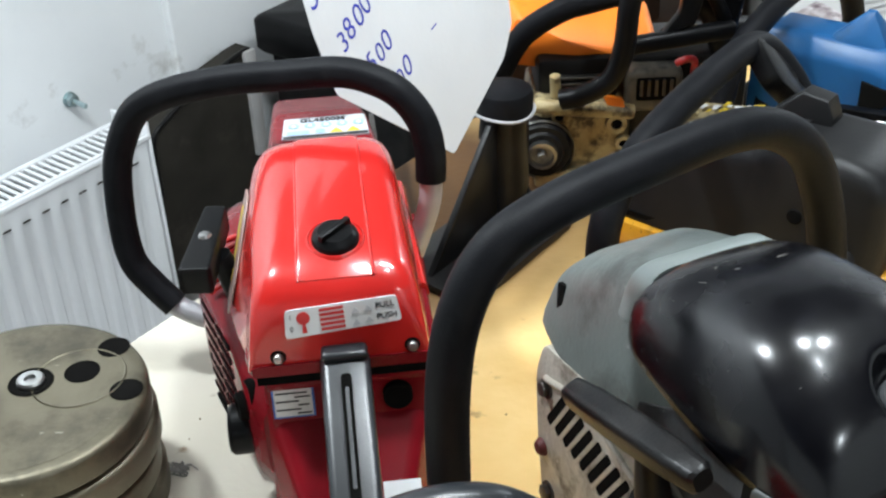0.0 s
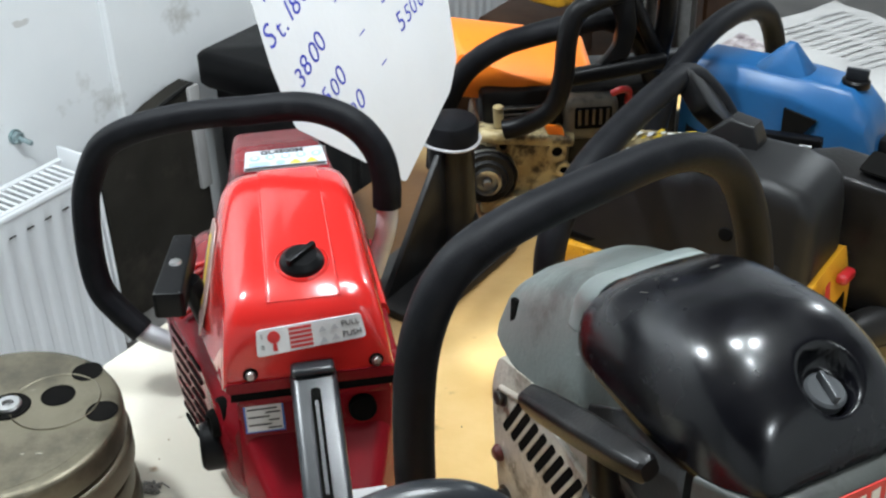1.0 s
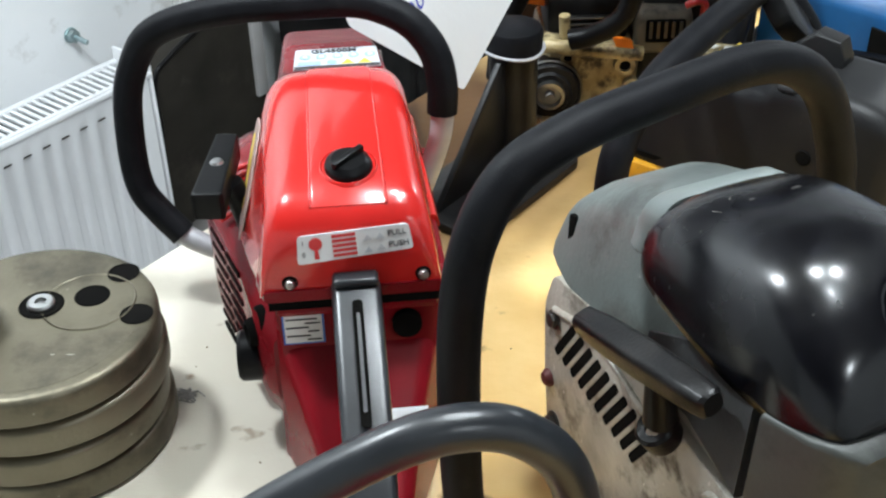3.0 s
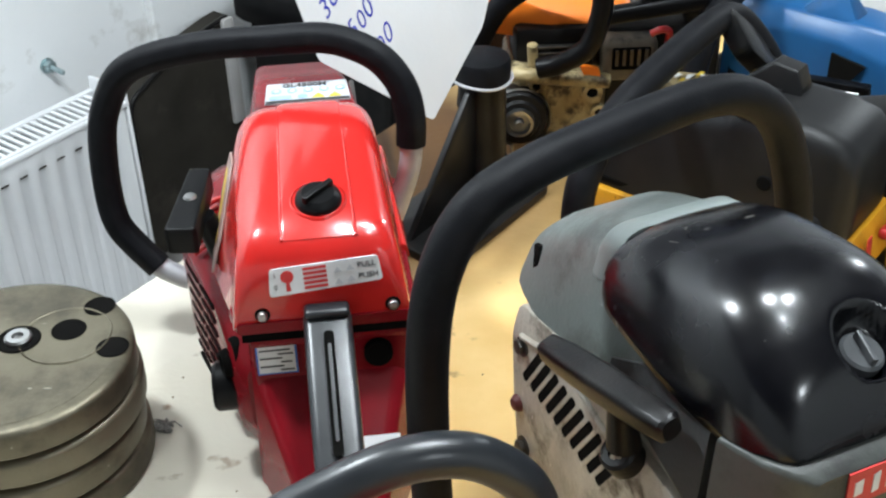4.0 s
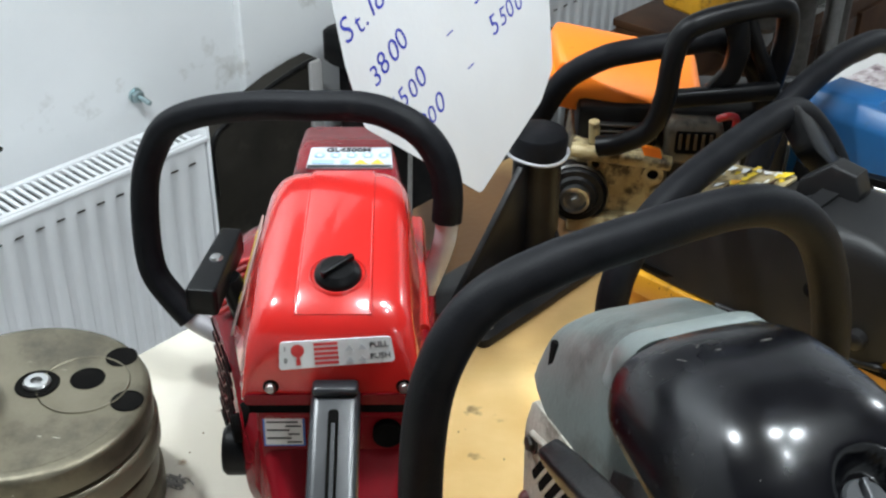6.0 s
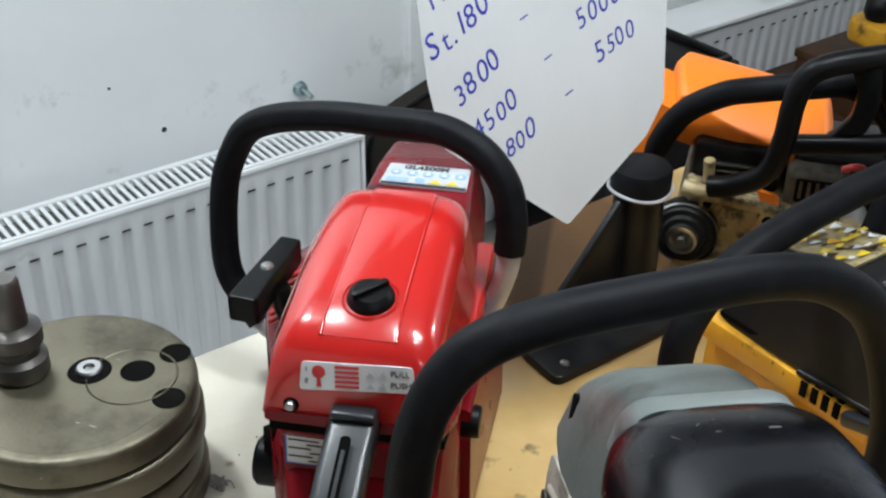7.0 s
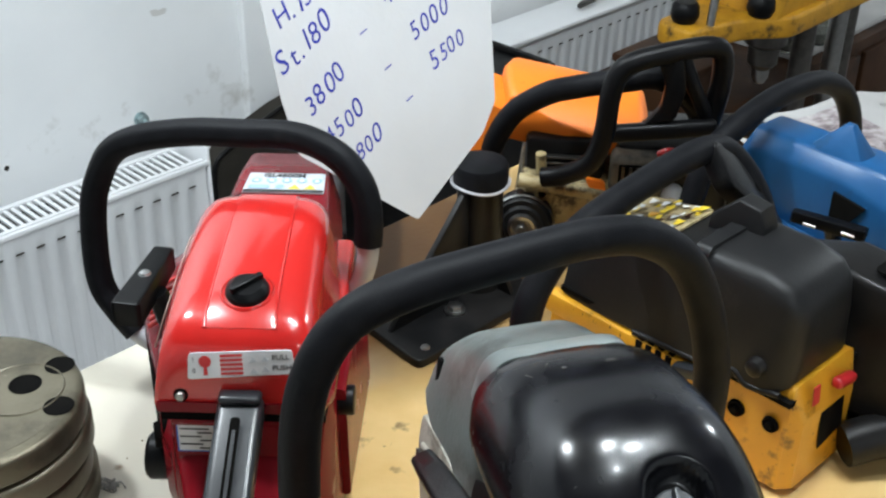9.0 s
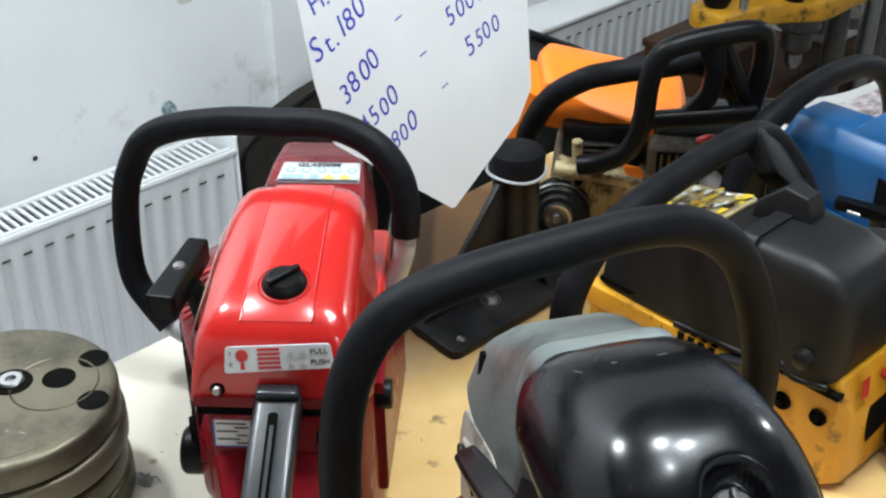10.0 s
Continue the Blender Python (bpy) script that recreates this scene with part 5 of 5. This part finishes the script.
    part("guard_strut", tube([(0.078, -0.028, 0.258), (0.092, -0.026, 0.226), (0.110, -0.018, 0.19)], 0.008, 12), "black_plastic", g)
    part("rear_handle", tube([(0.08, 0.06, 0.12), (0.13, 0.09, 0.13), (0.19, 0.13, 0.11), (0.21, 0.14, 0.05), (0.15, 0.1, 0.02)], 0.014, 16), "black_plastic", S)
    return S


orange_saw()

# ---- red chainsaw in the foreground, only its grey handle and cover in view ----
def front_saw():
    S = thing("chainsaw", pose(-0.02, 0.40, 0, 0, 0, 12), "red chainsaw with grey tubular front handle", "chainsaw", "chainsaws on the bench")
    part("body", loft([trap(-0.2, 0.01, 0.08, 0.05, 0.045, -0.02, 0.01), trap(-0.04, 0.008, 0.12, 0.06, 0.05, -0.02, 0.012), trap(0.02, 0.01, 0.10, 0.055, 0.045, -0.02, 0.012)]), "red_dark", S)
    part("top_cover", loft([trap(-0.2, 0.08, 0.12, 0.05, 0.035, -0.02, 0.014), trap(-0.08, 0.10, 0.165, 0.055, 0.04, -0.02, 0.016), trap(-0.01, 0.10, 0.188, 0.05, 0.03, -0.02, 0.016), trap(0.016, 0.09, 0.16, 0.04, 0.026, -0.02, 0.012)]), "red_gloss", S)
    pts = [(-0.165, 0.03, 0.04), (-0.17, 0.03, 0.10), (-0.148, 0.03, 0.150), (-0.10, 0.03, 0.185), (-0.05, 0.03, 0.211), (-0.005, 0.03, 0.2285), (0.028, 0.03, 0.230), (0.055, 0.03, 0.218), (0.078, 0.03, 0.19), (0.09, 0.03, 0.14), (0.085, 0.03, 0.08)]
    part("front_handle", tube(pts, 0.0128, 26), "grip_grey", S, "dark grey tubular front handle")
    part("handle_foot", tube([(0.086, 0.03, 0.09), (0.075, 0.025, 0.055), (0.03, 0.02, 0.05)], 0.011, 16), "aluminium", S)
    part("handle_foot", tube([(-0.155, 0.03, 0.05), (-0.13, 0.025, 0.03), (-0.07, 0.02, 0.03)], 0.011, 16), "aluminium", S)
    return S


front_saw()

# ---- black steel stand with capped post ----
def post_stand():
    S = thing("steel_stand", Matrix.Translation((0.035, 1.02, 0)) @ basis((0, 0, 0), ALONG, INTO), "black painted steel post stand with bolted base plate", "stand")
    part("base_plate", prism(rounded([(-0.085, -0.052), (0.105, -0.052), (0.115, 0.055), (-0.075, 0.055)], 0.012), 0.010, None, 0.002), "black_worn", S)
    part("post", lathe([(0, 0.008), (0.027, 0.008), (0.0255, 0.03), (0.0245, 0.135), (0, 0.135)], 36, Matrix.Translation((0.068, 0.012, 0))), "black_worn", S)
    part("cap", lathe([(0.026, 0.132), (0.029, 0.134), (0.0295, 0.152), (0.0275, 0.156), (0.02, 0.158), (0, 0.1585)], 36, Matrix.Translation((0.068, 0.012, 0))), "black_rubber", S)
    part("wire_ring", tube([(0.068 + 0.0305 * math.cos(a * math.pi / 8), 0.012 + 0.0305 * math.sin(a * math.pi / 8), 0.1335 + 0.0012 * math.sin(a)) for a in range(17)], 0.0017, 8, 3), "aluminium", S)
    part("gusset", prism([(-0.07, 0.009), (0.05, 0.009), (0.052, 0.125), (0.036, 0.13)], 0.007, basis((0, 0.012, 0), (1, 0, 0), (0, 0, 1)), 0.0012), "black_worn", S)
    part("gusset", prism([(0.0, 0.009), (0.03, 0.009), (0.03, 0.06)], 0.006, basis((0.072, -0.035, 0), (0, 1, 0), (0, 0, 1)), 0.001), "black_worn", S)
    hexbolt(S, (0.008, -0.012, 0.010), (0, 0, 1), 0.0085, "steel")
    part("rivet", lathe([(0, 0.003), (0.004, 0.002), (0.005, 0)], 16, Matrix.Translation((-0.062, -0.038, 0.0102))), "steel", S)
    part("rivet", lathe([(0, 0.003), (0.004, 0.002), (0.005, 0)], 16, Matrix.Translation((0.09, -0.038, 0.0102))), "steel", S)
    return S


post_stand()

# ---- price card ----
def price_card():
    e1 = Vector((0.59, 0.807, 0)).normalized()
    n = Vector((e1.y, -e1.x, 0)) * math.sqrt(1 - 0.09) + Vector((0, 0, 0.3))
    e2 = n.cross(e1)
    m = basis((-0.01, 1.0, 0.235), e1, e2)
    S = thing("price_card", m, "white paper price list with blue handwriting, leaning upright", "price list")
    outline = rounded([(-0.112, 0.27), (-0.124, 0.06), (-0.120, 0.005), (0.0, -0.1015), (0.112, -0.0495), (0.140, -0.023), (0.168, 0.10), (0.20, 0.27)], 0.004, 2)
    bm = prism(outline, 0.0008, Matrix.Translation((0, 0, -0.0008)))
    part("sheet", bm, "paper", S, smooth=False)
    up = Matrix.Translation((0, 0, 0.0003))
    hand = random.Random(11)
    for text, x, y, a, size in (("H.13", -0.108, 0.114, 18, 0.026), ("St.180", -0.117, 0.074, 22, 0.027), ("3800", -0.098, 0.033, 24, 0.025), ("4500", -0.084, 0.0, 22, 0.025), ("800", -0.056, -0.024, 20, 0.024),
                                ("4300", 0.020, 0.104, 16, 0.026), ("5000", 0.046, 0.064, 16, 0.025), ("5500", 0.062, 0.030, 17, 0.025)):
        m0 = up @ Matrix.Translation((x, y, 0)) @ pose(0, 0, 0, 0, 0, a)
        step = 0.0
        for c in text:
            k = size * hand.uniform(0.93, 1.1)
            writing(c, k, m0 @ Matrix.Translation((step, hand.uniform(-0.0012, 0.0012), 0)) @ pose(0, 0, 0, 0, 0, hand.uniform(-9, 5)), "ink_blue", S, "handwriting", shear=hand.uniform(0.1, 0.25), thick=0.0001, offset=-0.0001)
            step += k * {".": 0.27, "t": 0.40, "1": 0.40, "H": 0.70, "S": 0.58}.get(c, 0.56)
    for x, y in ((-0.030, 0.131), (-0.014, 0.089), (0.006, 0.050), (0.024, 0.014)):
        part("dash", prism(rounded([(-0.005, -0.0007), (0.005, -0.0003), (0.005, 0.0009), (-0.005, 0.0006)], 0.0004, 2), 0.0003, Matrix.Translation((x, y, 0)) @ pose(0, 0, 0, 0, 0, 15)), "ink_blue", S, smooth=False)
    return S


price_card()

# ---- dark cabinets and black case by the wall ----
def leaning_board():
    S = thing("board", ROOM @ Matrix.Translation((0, 1.85, 0)), "dark brown board with curved top standing against the wall", "board")
    poly = [(1.385, FLOOR), (1.70, FLOOR), (1.70, -0.375), (1.66, -0.378), (1.58, -0.393), (1.50, -0.418), (1.44, -0.44), (1.40, -0.46), (1.388, -0.48)]
    part("panel", prism(poly, 0.05, basis((0, 0.05, 0), (1, 0, 0), (0, 0, 1))), "machine_grey", S)
    part("edge_strip", tube([(1.388, 0, -0.60), (1.39, 0, -0.475), (1.44, 0, -0.438), (1.50, 0, -0.416), (1.58, 0, -0.391), (1.66, 0, -0.376), (1.69, 0, -0.374)], 0.006, 10), "black_worn", S)
    part("pale_strip", box(1.682, -0.008, -0.50, 0.032, 0.012, 0.255, 0.002), "newsprint", S, "pale wooden strip")
    return S


leaning_board()


def black_cabinet():
    S = thing("machine_cabinet", ROOM @ Matrix.Translation((1.87, 1.63, FLOOR)), "black machine cabinet with overhanging plastic top by the wall", "cabinet")
    h = -0.295 - FLOOR
    part("carcass", box(0.01, 0, (h - 0.08) / 2, 0.30, 0.38, h - 0.08, 0.008), "black_worn", S)
    part("lid", loft([[(p.x, p.y, z) for p in rounded([(-w, -d), (w, -d), (w, d), (-w, d)], 0.02)] for z, w, d in ((h - 0.085, 0.165, 0.20), (h - 0.075, 0.172, 0.21), (h - 0.012, 0.172, 0.21), (h - 0.004, 0.166, 0.204), (h, 0.155, 0.195))]), "black_plastic", S, "black plastic top")
    for x, y, sx, sy in ((0, -0.196, 0.31, 0.014), (0.152, 0, 0.014, 0.38)):
        part("rim", box(x, y, h + 0.004, sx, sy, 0.016, 0.004), "black_worn", S)
    part("latch", box(0.165, -0.19, h - 0.02, 0.03, 0.03, 0.03, 0.006), "black_worn", S)
    part("door", box(0.01, -0.195, (h - 0.1) / 2, 0.26, 0.012, h - 0.16, 0.004), "black_worn", S)
    return S


black_cabinet()

# ---- behind the bench: crate, newspaper, cabinet with drill stand ----
def crate():
    S = thing("wooden_crate", ROOM @ Matrix.Translation((1.735, 0.15, 0)) @ pose(0, 0, 0, 0, 0, -90), "dark stained wooden crate of upright boards on the bench", "crate")
    rnd = random.Random(2)
    x = -0.22
    while x < 0.17:
        w = rnd.uniform(0.05, 0.09)
        part("board", box(x + w / 2, -0.05 + rnd.uniform(-0.002, 0.002), 0.016, w - 0.002, 0.014, 0.032 + rnd.uniform(-0.003, 0.003), 0.002), "wood_brown", S)
        x += w
    part("back_board", box(0.0, 0.05, 0.0155, 0.44, 0.012, 0.031, 0.002), "wood_brown", S)
    part("end_board", box(-0.214, 0, 0.0155, 0.014, 0.088, 0.031, 0.002), "wood_brown", S)
    part("end_board", box(0.214, 0, 0.0155, 0.014, 0.088, 0.031, 0.002), "wood_brown", S)
    part("bottom_board", box(0.0, 0, 0.008, 0.41, 0.088, 0.012, 0.002), "wood_brown", S)
    part("painted_board", box(-0.05, -0.0605, 0.0175, 0.045, 0.006, 0.034, 0.002), "green_paint", S, "green painted board")
    return S


crate()


def newspaper(m, w, d, seed):
    S = thing("newspaper", m, "crumpled open newspaper with grey photographs on the bench", "newspaper", "newspapers on the bench")
    rnd = random.Random(seed)
    bm = bmesh.new()
    n = 14
    grid = [[bm.verts.new((w * (i / n - 0.5), d * (j / n - 0.5), 0.006 + 0.009 * noise.noise((i * 0.35 + seed, j * 0.3, 0)) + 0.012 * (1 - abs(i / n - 0.5) * 2) ** 2)) for j in range(n + 1)] for i in range(n + 1)]
    for i in range(n):
        for j in range(n):
            bm.faces.new((grid[i][j], grid[i + 1][j], grid[i + 1][j + 1], grid[i][j + 1]))
    ext = bmesh.ops.extrude_face_region(bm, geom=bm.faces[:])
    bmesh.ops.translate(bm, vec=(0, 0, -0.0015), verts=[v for v in ext["geom"] if isinstance(v, bmesh.types.BMVert)])
    part("sheet", bm, "newsprint", S)

    def patch(x0, y0, x1, y1, mat, name):
        b2 = bmesh.new()
        k = 6
        g = [[None] * (k + 1) for _ in range(k + 1)]
        for i in range(k + 1):
            for j in range(k + 1):
                u, v = (x0 + (x1 - x0) * i / k), (y0 + (y1 - y0) * j / k)
                g[i][j] = b2.verts.new((w * (u - 0.5), d * (v - 0.5), 0.0085 + 0.009 * noise.noise((u * n * 0.35 + seed, v * n * 0.3, 0)) + 0.012 * (1 - abs(u - 0.5) * 2) ** 2))
        for i in range(k):
            for j in range(k):
                b2.faces.new((g[i][j], g[i + 1][j], g[i + 1][j + 1], g[i][j + 1]))
        part(name, b2, mat, S)
    patch(0.06, 0.45, 0.44, 0.92, "news_photo", "photograph")
    patch(0.06, 0.12, 0.40, 0.34, "news_photo", "photograph")
    patch(0.20, 0.35, 0.30, 0.42, "sticker_red", "headline_block")
    patch(0.82, 0.1, 0.94, 0.24, "news_photo", "photograph")
    for k in range(11):
        y = 0.30 + k * 0.055
        patch(0.56, y, 0.72, y + 0.018, "print_grey", "print_line")
        patch(0.76, y, 0.93, y + 0.018, "print_grey", "print_line")
    return S


newspaper(pose(0.64, 1.505, 0.002, 0, 0, 30), 0.44, 0.32, 3)


def side_cabinet():
    S = thing("side_cabinet", ROOM @ Matrix.Translation((2.85, 1.38, FLOOR)), "brown wooden cabinet with pale worn top by the wall", "cabinet")
    part("carcass", box(0, 0, 0.207, 1.2, 0.36, 0.414, 0.004), "wood_brown", S)
    part("top_board", box(0.27, 0.02, 0.423, 0.68, 0.34, 0.018, 0.004), "newsprint", S, "pale worn top board")
    for x in (-0.4, 0.0, 0.4):
        d = part("door", box(x, -0.188, 0.2, 0.37, 0.016, 0.36, 0.003), "wood_brown", S)
        part("handle", cylinder((x + 0.14, -0.196, 0.26), (x + 0.14, -0.215, 0.26), 0.01, seg=14, bevel=0.002), "steel_dark", d)
    return S


side_cabinet()


def tool_box():
    S = thing("tool_box", ROOM @ Matrix.Translation((2.36, 1.34, FLOOR + 0.414)), "dark brown wooden tool box on the cabinet", "box")
    part("body", box(0, 0, 0.045, 0.2, 0.2, 0.09, 0.004), "wood_brown", S)
    part("lid", box(0, 0, 0.1, 0.21, 0.21, 0.02, 0.004), "wood_brown", S)


tool_box()


def drill_stand():
    S = thing("drill_stand", ROOM @ Matrix.Translation((2.5, 1.04, FLOOR)), "yellow cast drill stand with black knobs and steel columns", "drill stand")
    h = 0.645
    arm = rounded([(-0.40, 0.10), (-0.385, 0.20), (-0.25, 0.20), (-0.16, 0.26), (0.36, 0.26), (0.36, 0.02), (0.27, 0.0), (-0.16, 0.0), (-0.23, 0.06), (-0.30, 0.08)], 0.025)
    part("base_arm", prism(arm, 0.05, Matrix.Translation((0, 0, h)), 0.010, 3), "cast_yellow", S, "worn yellow cast arm plate")
    part("head", loft([[(p.x, p.y + 0.13, z) for p in rounded([(-w, -d), (w, -d), (w, d), (-w, d)], 0.03)] for z, w, d in ((h + 0.045, 0.20, 0.11), (h + 0.14, 0.19, 0.11), (h + 0.24, 0.15, 0.10), (h + 0.34, 0.14, 0.09), (h + 0.36, 0.12, 0.08))]), "cast_yellow", S, "worn yellow cast head")
    part("foot", box(0.06, 0.11, 0.02, 0.6, 0.24, 0.04, 0.008), "cast_yellow", S)
    for x, y, r in ((0.06, 0.08, 0.026), (0.13, 0.10, 0.012), (0.2, 0.07, 0.022), (0.31, 0.10, 0.024)):
        part("column", cylinder((x, y, 0.035), (x, y, h + 0.01), r, seg=18), "steel" if r == 0.022 else "steel_dark", S)
    for x, y in ((-0.352, 0.15), (-0.20, 0.06)):
        part("knob", lathe([(0, 0.045), (0.022, 0.044), (0.029, 0.036), (0.031, 0.015), (0.024, 0.0)], 24, Matrix.Translation((x, y, h + 0.05))), "black_plastic", S)
    part("feed_lever", tube([(-0.33, 0.10, h + 0.045), (-0.315, 0.10, h + 0.16), (-0.29, 0.10, h + 0.34)], 0.009, 12), "steel", S)
    part("quill", lathe([(0.05, 0.005), (0.05, -0.05), (0.036, -0.06), (0.034, -0.1), (0.02, -0.115), (0, -0.115)], 28, Matrix.Translation((-0.085, 0.1, h))), "steel_dark", S)
    part("chuck", lathe([(0.02, -0.11), (0.019, -0.135), (0.011, -0.15), (0.0, -0.152)], 22, Matrix.Translation((-0.085, 0.1, h))), "steel", S)
    return S


drill_stand()
for x, y, r, h in ((2.80, 1.28, 0.036, 0.10), (2.91, 1.26, 0.04, 0.07), (3.02, 1.32, 0.035, 0.09)):
    J = thing("glass_jar", ROOM @ Matrix.Translation((x, y, FLOOR + 0.432)), "small dusty glass jar on the cabinet top", "jar", "jars on the cabinet")
    part("glass", lathe([(0, 0.002), (r, 0.002), (r, h * 0.8), (r * 0.8, h * 0.88), (r * 0.8, h), (r * 0.72, h), (r * 0.72, h * 0.86), (r * 0.9, h * 0.78), (r * 0.9, 0.006), (0, 0.006)], 24), "glass_jar", J)
    part("contents", lathe([(0, 0.007), (r * 0.88, 0.007), (r * 0.88, h * 0.45), (0, h * 0.5)], 20), "newsprint", J)


def pliers():
    S = thing("pliers", ROOM @ Matrix.Translation((2.62, 1.80, -0.379)) @ pose(0, 0, 0, 0, 0, 12), "black pliers lying on the radiator sill", "pliers")
    part("handle", tube([(0.02, 0, 0.008), (0.07, 0.02, 0.008), (0.14, 0.022, 0.008)], 0.006, 10), "black_plastic", S)
    part("handle", tube([(0.02, 0, 0.009), (0.07, -0.02, 0.009), (0.14, -0.016, 0.009)], 0.006, 10), "black_plastic", S)
    part("jaws", prism(rounded([(-0.06, -0.006), (0.02, -0.014), (0.03, 0.0), (0.02, 0.014), (-0.06, 0.006)], 0.004), 0.012, None, 0.002), "steel_dark", S)


pliers()


def rag():
    S = thing("rag", ROOM @ Matrix.Translation((2.98, 1.80, -0.380)), "crumpled dark green rag on the radiator sill", "rag")
    bm = bmesh.new()
    bmesh.ops.create_icosphere(bm, subdivisions=3, radius=1)
    for v in bm.verts:
        k = 1 + 0.3 * noise.noise(v.co * 2.3)
        v.co = Vector((v.co.x * 0.14 * k, v.co.y * 0.06 * k, max(0.0, (v.co.z + 0.25) * 0.05 * k)))
    part("cloth", bm, "rag_green", S)


rag()


def debris():
    """A tuft of fluff and small crumbs on the bench."""
    S = thing("fluff", pose(-0.222, 0.722, 0.0), "tuft of grey fluff and sawdust on the bench", "fluff")
    rnd = random.Random(7)
    bm = bmesh.new()
    for k in range(26):
        a = [Vector((rnd.gauss(0, 0.006), rnd.gauss(0, 0.004), abs(rnd.gauss(0.002, 0.002)))) for _ in range(3)]
        b = tube(a, 0.0006, 5, 3)
        me = bpy.data.meshes.new("tmp")
        b.to_mesh(me)
        b.free()
        bm.from_mesh(me)
        bpy.data.meshes.remove(me)
    part("fibres", bm, "fluff_grey", S)
    T = thing("crumbs", pose(0, 0, 0), "scattered sawdust crumbs on the bench", "crumbs", kind="stuff")
    bm = bmesh.new()
    for k in range(36):
        x, y = rnd.uniform(-0.3, 0.2), rnd.uniform(0.5, 1.1)
        r = rnd.uniform(0.0004, 0.0011)
        bmesh.ops.create_icosphere(bm, subdivisions=1, radius=r, matrix=Matrix.Translation((x, y, r * 0.5)))
    part("crumb", bm, "sawdust", T)


debris()
